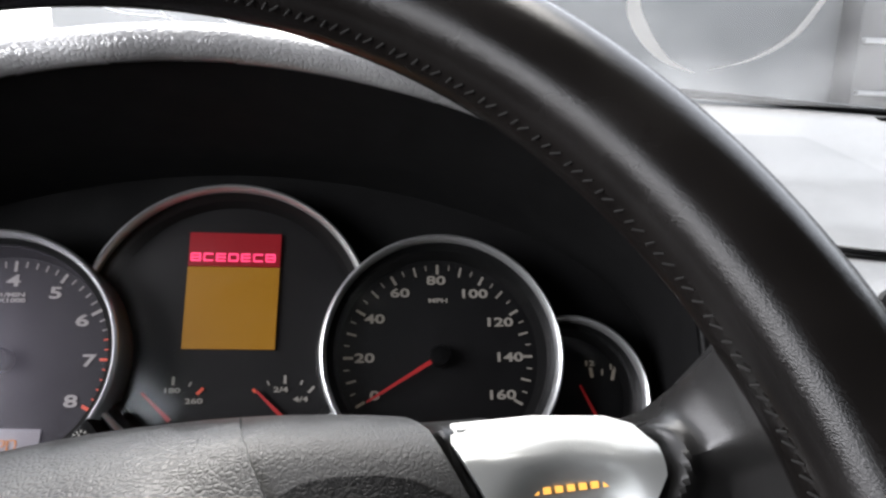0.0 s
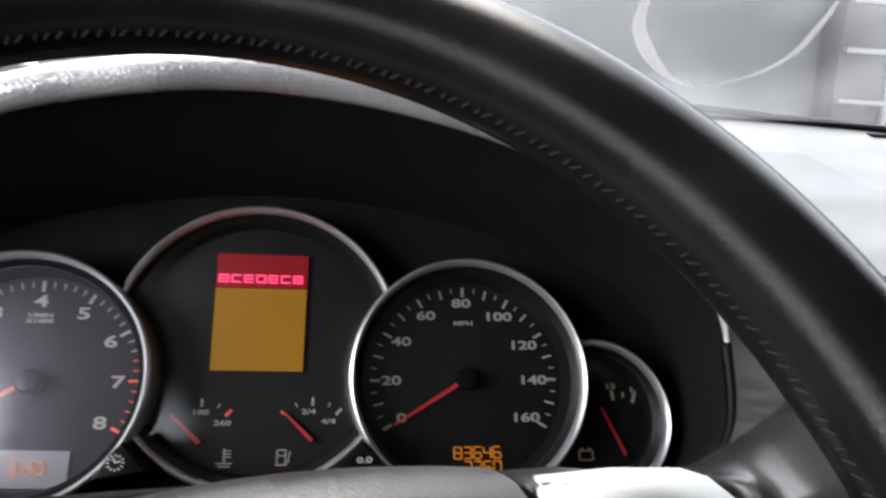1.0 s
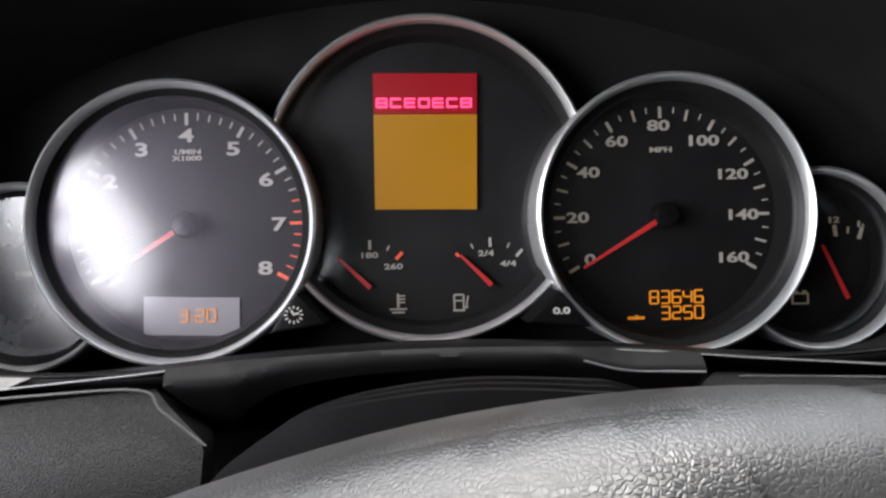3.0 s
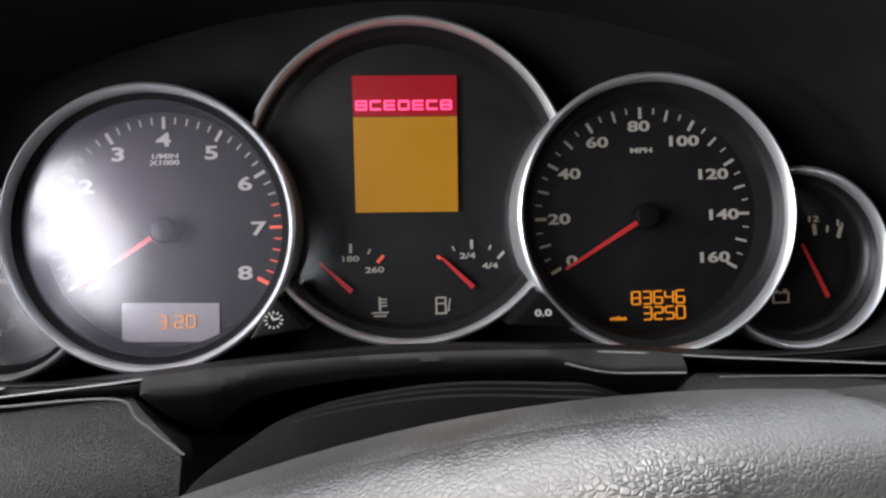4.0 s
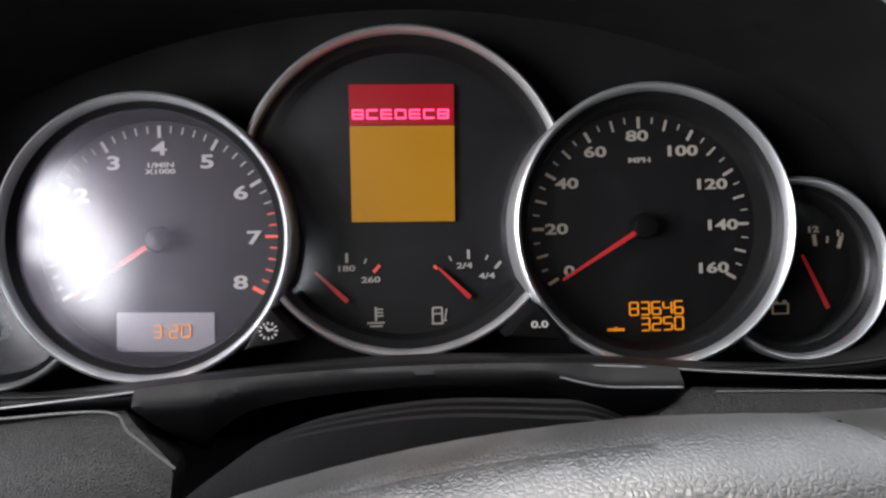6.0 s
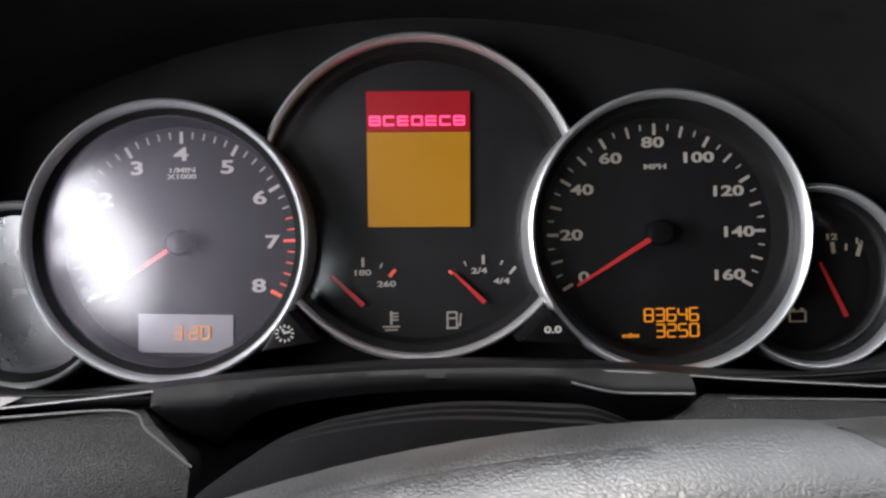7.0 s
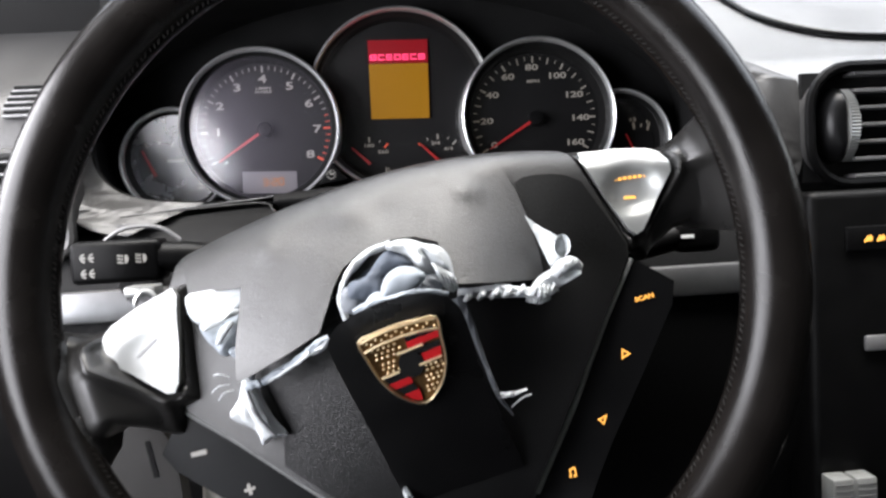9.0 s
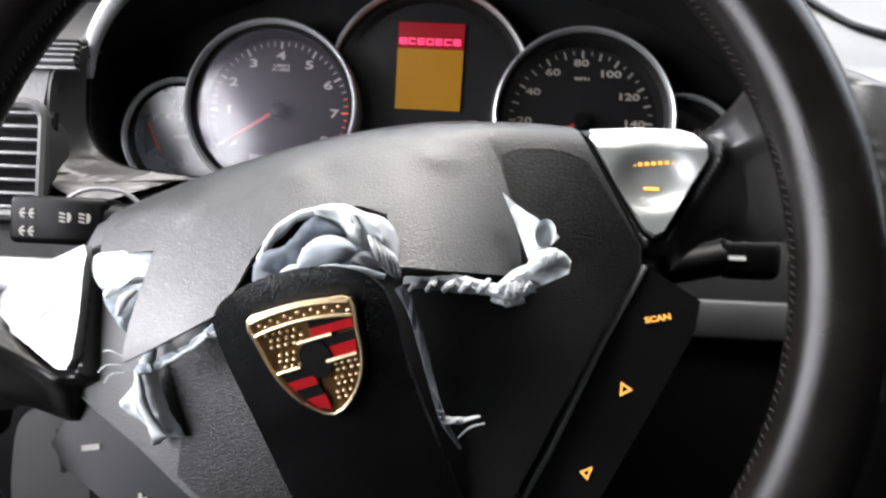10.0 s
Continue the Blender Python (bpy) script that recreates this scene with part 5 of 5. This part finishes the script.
# white corner by the flap's side, with a rolled loop, and the crumpled strip under the flap
flat_cloth([(0.630, 0.062), (0.70, -0.03), (0.772, -0.105), (0.785, -0.135), (0.745, -0.16), (0.70, -0.20), (0.668, -0.245), (0.660, -0.15), (0.648, -0.04)], 0.13, 1.2, 6.0, k=9.0, amp=0.022,
           label="white flat cloth corner beside the flap")
flat_cloth([(0.60, -0.215), (0.67, -0.20), (0.725, -0.19), (0.80, -0.232), (0.785, -0.265), (0.69, -0.285), (0.62, -0.30), (0.55, -0.315), (0.52, -0.27), (0.56, -0.24)], 0.15, 0.3, 7.0, k=14.0, amp=0.022)
bm = bmesh.new()
def loop(u, v):
    a = 2 * math.pi * u
    x, z = 0.036 * math.cos(a) * (1 - 0.25 * v), 0.052 * math.sin(a) * (1 - 0.15 * v)
    return (0.738 + x * 0.9 + z * 0.35 - 0.03 * v, 0.02 - 0.11 * (1 - v), -0.122 + z * 0.9 - x * 0.35 - 0.02 * v)
skin(bm, 40, 6, loop, wrap=True)
part("cloth_loop", bm, CLOTH, airbag, "open rolled loop of white cloth")
roll([(0.66, -0.24, 0.16), (0.70, -0.21, 0.19), (0.755, -0.21, 0.18), (0.795, -0.24, 0.15)], [0.04, 0.06, 0.06, 0.03], 0.5, 7.8, k=10.0, amp=0.010)
roll([(0.66, -0.285, 0.13), (0.58, -0.285, 0.15), (0.50, -0.255, 0.14), (0.42, -0.225, 0.13), (0.33, -0.200, 0.12), (0.24, -0.175, 0.10)], [0.04, 0.06, 0.05, 0.055, 0.05, 0.04], 0.5, 8.0, k=26.0, amp=0.024)
roll([(0.62, -0.32, 0.10), (0.56, -0.315, 0.12), (0.51, -0.29, 0.12)], [0.02, 0.035, 0.02], 0.5, 8.6, k=20.0, amp=0.012)
for k in range(6):
    x = 0.28 + 0.055 * k
    roll([(x - 0.03, -0.215 - 0.013 * k, 0.15), (x, -0.200 - 0.013 * k, 0.17), (x + 0.022, -0.178 - 0.013 * k, 0.15)], [0.015, 0.026, 0.012], 0.6, 9.0 + k, k=20.0, amp=0.006)
# the strip beside the tongue is coloured as if in shade
roll([(0.23, -0.19, 0.12), (0.245, -0.28, 0.12), (0.25, -0.42, 0.09), (0.255, -0.56, 0.08), (0.265, -0.66, 0.07), (0.295, -0.76, 0.05)], [0.06, 0.035, 0.024, 0.022, 0.02, 0.008], 0.4, 11.0, MIDSHADE, k=30.0, amp=0.012, label="frayed strip of cloth")
roll([(0.265, -0.655, 0.07), (0.32, -0.665, 0.09), (0.39, -0.665, 0.10)], [0.025, 0.02, 0.006], 0.4, 12.0, k=30.0, amp=0.008)
# cloth at the other end of the tear
pillow([(-0.955, 0.215), (-0.86, 0.212), (-0.75, 0.196), (-0.688, 0.180), (-0.672, 0.130), (-0.715, 0.088), (-0.80, 0.060), (-0.88, 0.055), (-0.955, 0.10)], 0.06, 0.03, CLOTH, 0.15, 13.0, k=7.0, amp=0.016, name="cloth_sheet", label="white cloth pulled from the tear")
pillow([(-0.93, 0.075), (-0.86, 0.085), (-0.76, 0.095), (-0.705, 0.075), (-0.700, 0.015), (-0.74, -0.045), (-0.80, -0.08), (-0.858, -0.105), (-0.90, -0.045), (-0.925, 0.01)], 0.05, 0.055, PALESHADE, 0.7, 14.0, k=10.0, amp=0.026, label="blue shaded fold under the white cloth")
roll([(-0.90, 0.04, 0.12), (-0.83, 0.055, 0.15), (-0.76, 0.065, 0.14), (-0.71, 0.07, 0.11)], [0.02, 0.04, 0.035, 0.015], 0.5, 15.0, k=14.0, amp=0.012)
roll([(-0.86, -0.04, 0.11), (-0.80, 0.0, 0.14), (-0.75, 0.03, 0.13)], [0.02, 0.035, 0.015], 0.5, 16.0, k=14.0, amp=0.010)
pillow([(-0.835, -0.09), (-0.785, -0.075), (-0.745, -0.13), (-0.742, -0.20), (-0.765, -0.25), (-0.80, -0.22), (-0.79, -0.16)], 0.06, 0.02, PALESHADE, 1.6, 17.0, k=12.0, amp=0.012)
pillow([(-0.80, -0.21), (-0.755, -0.25), (-0.75, -0.33), (-0.725, -0.44), (-0.685, -0.525), (-0.75, -0.515), (-0.81, -0.535), (-0.825, -0.46), (-0.915, -0.37), (-0.86, -0.31), (-0.825, -0.25)], 0.05, 0.045, CLOTH, 1.5, 18.0, k=9.0, amp=0.026, name="cloth_sheet", label="crumpled pale cloth tail")
roll([(-0.79, -0.26, 0.12), (-0.785, -0.36, 0.13), (-0.76, -0.45, 0.12), (-0.73, -0.51, 0.09)], [0.02, 0.035, 0.03, 0.012], 0.5, 18.5, k=14.0, amp=0.010)
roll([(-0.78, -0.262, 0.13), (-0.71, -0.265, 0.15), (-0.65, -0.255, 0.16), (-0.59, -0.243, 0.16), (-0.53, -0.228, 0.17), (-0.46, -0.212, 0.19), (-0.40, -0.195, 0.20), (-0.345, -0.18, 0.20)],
     [0.045, 0.032, 0.024, 0.036, 0.024, 0.030, 0.040, 0.03], 0.5, 19.0, PALESHADE, k=24.0, amp=0.016, label="knotted strip of cloth along the tear")
roll([(-0.72, -0.275, 0.14), (-0.62, -0.262, 0.17), (-0.52, -0.24, 0.18), (-0.44, -0.215, 0.21)], [0.012, 0.016, 0.014, 0.018], 0.5, 19.5, k=24.0, amp=0.008)
pillow([(-0.44, -0.225), (-0.41, -0.19), (-0.365, -0.165), (-0.34, -0.19), (-0.38, -0.222)], 0.20, 0.02, CLOTH, 0.4, 20.0, k=16.0, amp=0.012)
ribbon([(-0.275, 0.02, -0.80), (-0.262, 0.0, -0.88), (-0.255, 0.0, -0.96), (-0.25, 0.0, -1.0)], [0.015, 0.022, 0.035, 0.05], 21.0, amp=0.015)
for i, (x0, z0, x1, z1) in enumerate(((-0.84, -0.20, -0.90, -0.17), (-0.85, -0.23, -0.93, -0.24), (-0.84, -0.26, -0.91, -0.28), (0.30, -0.72, 0.40, -0.69))):
    bm = bmesh.new()
    sweep(bm, smooth_line([(x0, -0.04, z0), ((x0 + x1) / 2, -0.07, (z0 + z1) / 2 + 0.012), (x1, -0.06, z1)], 5), circle(0.0028, 5))
    part("loose_thread", bm, CLOTH, airbag)

# ---- levers, vents and the middle console ----
stalk = thing("light_stalk", "black lamp and indicator stalk with pale signs", "stalk")
bm = bmesh.new()
box(bm, -1.885, -1.40, -1.50, -1.32, -0.945, -0.715, bevel=0.035, segments=3)
part("stalk_head", bm, BLACK, stalk)
bm = bmesh.new()
sweep(bm, smooth_line([(-1.42, -1.42, -0.82), (-1.2, -1.40, -0.84), (-0.9, -1.30, -0.92), (-0.5, -1.1, -1.05)], 5), circle(0.085, 12))
part("stalk_arm", bm, BLACK, stalk)
bm = bmesh.new()
sweep(bm, smooth_line([(-1.82, -1.15, -0.72), (-1.72, -1.15, -0.662), (-1.60, -1.15, -0.648), (-1.488, -1.15, -0.668), (-1.39, -1.15, -0.74)], 8), circle(0.012, 8))
part("collar", bm, GREYTRIM, stalk, "bright edge of the stalk's collar")
bm = bmesh.new()
for x, z in ((-1.785, -0.80), (-1.785, -0.885)):
    for dx in (-0.022, 0.022):
        bar(bm, x + dx, z, 0.030, 0.010, 0, -1.506)
        bar(bm, x + dx, z + 0.016, 0.022, 0.008, 30, -1.506)
        bar(bm, x + dx, z - 0.016, 0.022, 0.008, -30, -1.506)
for x in (-1.60, -1.505):
    plate(bm, [(x + 0.012 * 1 + 0.020 * math.cos(a), -0.815 + 0.024 * math.sin(a)) for a in np.linspace(-1.57, 1.57, 9)], -1.506, -1.50)
    for dz in (-0.018, 0, 0.018):
        bar(bm, x - 0.012, -0.815 + dz, 0.030, 0.008, -12, -1.506)
part("stalk_sign", bm, PRINT, stalk, "pale lamp signs")

bm = bmesh.new()
sweep(bm, smooth_line([(-1.62, -1.2, -1.03), (-1.66, -1.2, -1.10), (-1.60, -1.2, -1.17), (-1.52, -1.2, -1.12), (-1.56, -1.2, -1.04)], 6, True), circle(0.014, 8), closed=True)
solo("key_ring", bm, RING, "thin metal key ring by the dash", "key ring")
key = thing("ignition_switch", "black ignition switch with a silver key", "ignition switch")
bm = bmesh.new()
lathe(bm, [(0.001, -1.02), (0.10, -1.02), (0.12, -0.99), (0.12, -0.8)], -1.70, -1.02, 32)
part("switch_body", bm, BLACK, key)
bm = bmesh.new()
box(bm, -1.73, -1.55, -1.18, -1.02, -1.06, -1.00, bevel=0.012)
part("key_head", bm, SILVER, key, "silver key head")

switch = thing("light_switch", "round black lamp switch with a grey ring", "lamp switch")
bm = bmesh.new()
lathe(bm, [(0.17, -0.90), (0.17, -0.965), (0.155, -0.985), (0.135, -0.975), (0.13, -0.94)], -2.80, -1.50, 48)
part("switch_ring", bm, GREYTRIM, switch, "grey rounded ring")
bm = bmesh.new()
lathe(bm, [(0.001, -1.03), (0.07, -1.03), (0.095, -1.01), (0.11, -0.95), (0.13, -0.93)], -2.80, -1.50, 40)
knob = part("switch_knob", bm, BLACK, switch)
bm = bmesh.new()
bar(bm, -2.80, -1.46, 0.07, 0.02, 0, -1.036)
part("knob_mark", bm, PRINT, knob)

lever = thing("wiper_stalk", "black wiper stalk with a bright end", "stalk")
bm = bmesh.new()
box(bm, 1.46, 1.73, -1.50, -1.34, -0.965, -0.775, bevel=0.05, segments=4)
part("stalk_head", bm, BLACK, lever)
bm = bmesh.new()
bar(bm, 1.522, -0.868, 0.075, 0.020, 0, -1.507)
part("stalk_sign", bm, CRACK, lever, "white printed bar")
bm = bmesh.new()
sweep(bm, smooth_line([(1.50, -1.42, -0.87), (1.2, -1.36, -0.94), (0.8, -1.2, -1.02), (0.4, -1.0, -1.1)], 5), circle(0.08, 12))
part("stalk_arm", bm, BLACK, lever)
bm = bmesh.new()
box(bm, 1.25, 2.30, -1.04, -0.94, -1.285, -1.09, bevel=0.02)
solo("trim_strip", bm, STRIP, "brushed aluminium trim strip on the fascia", "trim strip", group="fascia strips")
bm = bmesh.new()
box(bm, -3.6, -1.30, -1.02, -0.92, -1.225, -1.03, bevel=0.02)
solo("trim_strip", bm, STRIP, "brushed aluminium trim strip on the fascia", "trim strip", group="fascia strips")
paddle = thing("column_lever", "dark grey lever plate behind the wheel", "lever")
bm = bmesh.new()
sheet(bm, [tuple(p) for p in smooth_line([(-1.67, -2.22), (-1.70, -1.82), (-1.62, -1.69), (-1.48, -1.69), (-1.38, -1.79), (-1.34, -2.07), (-1.36, -2.32)], 4, True)], lambda x, z: -1.65, 0.06, 0.14)
part("lever_plate", bm, LEVER, paddle)
bm = bmesh.new()
bar(bm, -1.48, -1.87, 0.20, 0.025, 100, -1.655)
part("lever_slot", bm, FLOCK, paddle)


def vent(name, x0, x1, z0, z1, y, label, wheel_x, r=0.27, n=7, thin=0.012, frame_skin=None):
    """An air vent: a rounded frame, slats and a thumb wheel."""
    v = thing(name, label, "air vent")
    bm = bmesh.new()
    ring = []
    for cx, cz, a0 in ((x1 - r, z1 - r, 0), (x0 + r, z1 - r, 90), (x0 + r, z0 + r, 180), (x1 - r, z0 + r, 270)):
        ring += [(cx + r * math.cos(radians(a0 + 18 * k)), y, cz + r * math.sin(radians(a0 + 18 * k))) for k in range(6)]
    sweep(bm, ring, circle(0.035, 8), closed=True)
    part("vent_frame", bm, frame_skin or BLACK, v, "rounded vent frame")
    bm = bmesh.new()
    box(bm, x0 + 0.02, x1 - 0.02, y + 0.12, y + 0.16, z0 + 0.02, z1 - 0.02)
    part("vent_back", bm, FLOCK, v)
    for k in range(n):
        z = z0 + 0.05 + (z1 - z0 - 0.10) * k / (n - 1)
        bm = bmesh.new()
        plate(bm, [(wheel_x + 0.05, z - thin), (x1 - 0.03, z - thin), (x1 - 0.03, z + thin), (wheel_x + 0.05, z + thin)], y - 0.005, y + 0.12, bevel=thin * 0.5)
        part("slat", bm, GREYTRIM, v)
    bm = bmesh.new()
    skin(bm, 48, 10, lambda q, w: (x0 + (x1 - x0) * (0.5 + 0.5 * math.copysign(abs(math.cos(2 * math.pi * q)) ** 0.55, math.cos(2 * math.pi * q))) ,
                                   y + 0.25 * w, z0 + (z1 - z0) * (0.5 + 0.5 * math.copysign(abs(math.sin(2 * math.pi * q)) ** 0.55, math.sin(2 * math.pi * q)))), wrap=True)
    part("vent_shell", bm, WRINKLED, v, "leather-grained vent surround")
    bm = bmesh.new()
    zc = (z0 + z1) / 2
    rows = []
    for k in range(57):
        q = radians(-70 + 140 * k / 56)
        rr = 1.0 if k % 2 else 0.955
        rows.append([bm.verts.new((wheel_x + dx, y + 0.10 - 0.20 * rr * cy * math.cos(q), zc + 0.26 * rr * math.sin(q))) for dx, cy in ((-0.035, 0.7), (-0.03, 1.0), (0.03, 1.0), (0.035, 0.7))])
    for a, b in zip(rows, rows[1:]):
        for j in range(3):
            bm.faces.new((a[j], a[j + 1], b[j + 1], b[j]))
    bulb = bmesh.new()
    skin(bulb, 32, 10, lambda q, w: (wheel_x - 0.05 - 0.13 * math.sin(w * math.pi / 2) * max(0.0, math.sin(math.pi * q)), y + 0.10 - 0.17 * math.cos(w * math.pi / 2), zc + 0.26 * math.cos(math.pi * q) * (0.35 + 0.65 * math.sin(w * math.pi / 2))))
    part("wheel_housing", bulb, GLOSSBLACK, v, "glossy black rounded housing")
    part("thumb_wheel", bm, SILVER, v, "ribbed silver thumb wheel")
    return v


vent("air_vent", 2.66, 4.3, -0.62, 0.16, -0.86, "black slatted air vent with silver thumb wheel", 2.92)
vent("air_vent", -3.02, -2.13, -0.80, -0.165, -0.86, "black slatted air vent beside the door", -2.86, r=0.10, n=8, thin=0.008, frame_skin=WRINKLED)
side = thing("defrost_vent", "small slatted defroster vent on the dash top", "air vent")
for k in range(5):
    z = 0.075 + 0.045 * k
    bm = bmesh.new()
    box(bm, -2.56, -2.06 - 0.02 * k, fascia_y(z) - 0.035, fascia_y(z) + 0.02, z, z + 0.018, bevel=0.006)
    part("slat", bm, DASH, side)
    bm = bmesh.new()
    box(bm, -2.55, -2.07 - 0.02 * k, fascia_y(z) - 0.022, fascia_y(z) + 0.03, z + 0.019, z + 0.044)
    part("gap", bm, FLOCK, side)

# middle console
console = thing("centre_console", "black centre console with small lit switches", "console")
bm = bmesh.new()
box(bm, 2.55, 5.6, -1.02, -0.7, -3.4, -0.66, bevel=0.06, segments=3)
part("console_panel", bm, BLACK, console)
bm = bmesh.new()
box(bm, 2.78, 3.9, -1.05, -1.02, -1.06, -0.90, bevel=0.012)
part("switch_panel", bm, GLOSSBLACK, console, "gloss black switch panel")
bm = bmesh.new()
for dx in (0.0, 0.085):
    bm = bmesh.new()
    plate(bm, [(dx + 2.92 + (x - 2.91) * 0.6, -0.98 + (z + 0.975) * 0.6) for x, z in ((2.865, -1.015), (2.955, -1.0), (2.96, -0.965), (2.935, -0.935), (2.92, -0.965), (2.90, -0.94), (2.885, -0.975), (2.868, -0.985))], -1.056, -1.052)
    part("switch_sign", bm, AMBERICON, console, "amber seat heater sign")
bm = bmesh.new()
box(bm, 2.90, 3.9, -1.06, -1.02, -1.72, -1.62, bevel=0.012)
part("console_slot", bm, GREYTRIM, console)
for k in range(2):
    bm = bmesh.new()
    box(bm, 2.59 + 0.155 * k, 2.735 + 0.155 * k, -1.16, -1.02, -2.76, -2.52, bevel=0.015)
    b = part("rocker_key", bm, SILVER, console, "silver ribbed key")
    for j in range(5):
        bm = bmesh.new()
        bar(bm, 2.6625 + 0.155 * k, -2.72 + 0.04 * j, 0.12, 0.008, 0, -1.165)
        part("rib", bm, GREYTRIM, b)

# panel let into the dash top
bm = bmesh.new()
def top_at(y):
    return float(np.interp(y, [-0.2, 0.6, 2.0, 3.4], [0.42, 0.86, 1.78, 2.93]))
edge = smooth_line([(2.93, 1.8), (2.98, 0.9), (3.08, 0.38), (3.33, 0.03), (3.7, -0.10), (4.4, -0.14), (5.6, -0.15)], 6)
sweep(bm, [(x, y, top_at(y) + 0.035) for x, y in edge], circle(0.022, 8), up=(0, -0.47, 0.88))
part("panel_edge", bm, GLOSSBLACK, dash, "black edge of the inset panel")
bm = bmesh.new()
side_x, side_y = [p[0] for p in edge], [p[1] for p in edge]
def inset(u, v):
    x = 2.95 + 2.6 * u
    y0 = float(np.interp(x, side_x, side_y)) + 0.01
    y = y0 + (3.2 - y0) * v
    return (x, y, top_at(y) + 0.03 + 0.02 * v)
skin(bm, 40, 24, inset, thick=(0, 0.01, -0.02))
part("inset_panel", bm, INSET, dash, "smooth grey panel let into the dash top")

bm = bmesh.new()
plate(bm, [(-1.28, -2.06), (-1.17, -2.03), (-1.02, -2.16), (-0.80, -2.45), (-0.80, -2.95), (-1.32, -2.95)], -1.50, -1.40, bevel=0.03, segments=3)
solo("kick_panel", bm, BEIGE, "pale beige trim panel low behind the wheel", "trim panel")
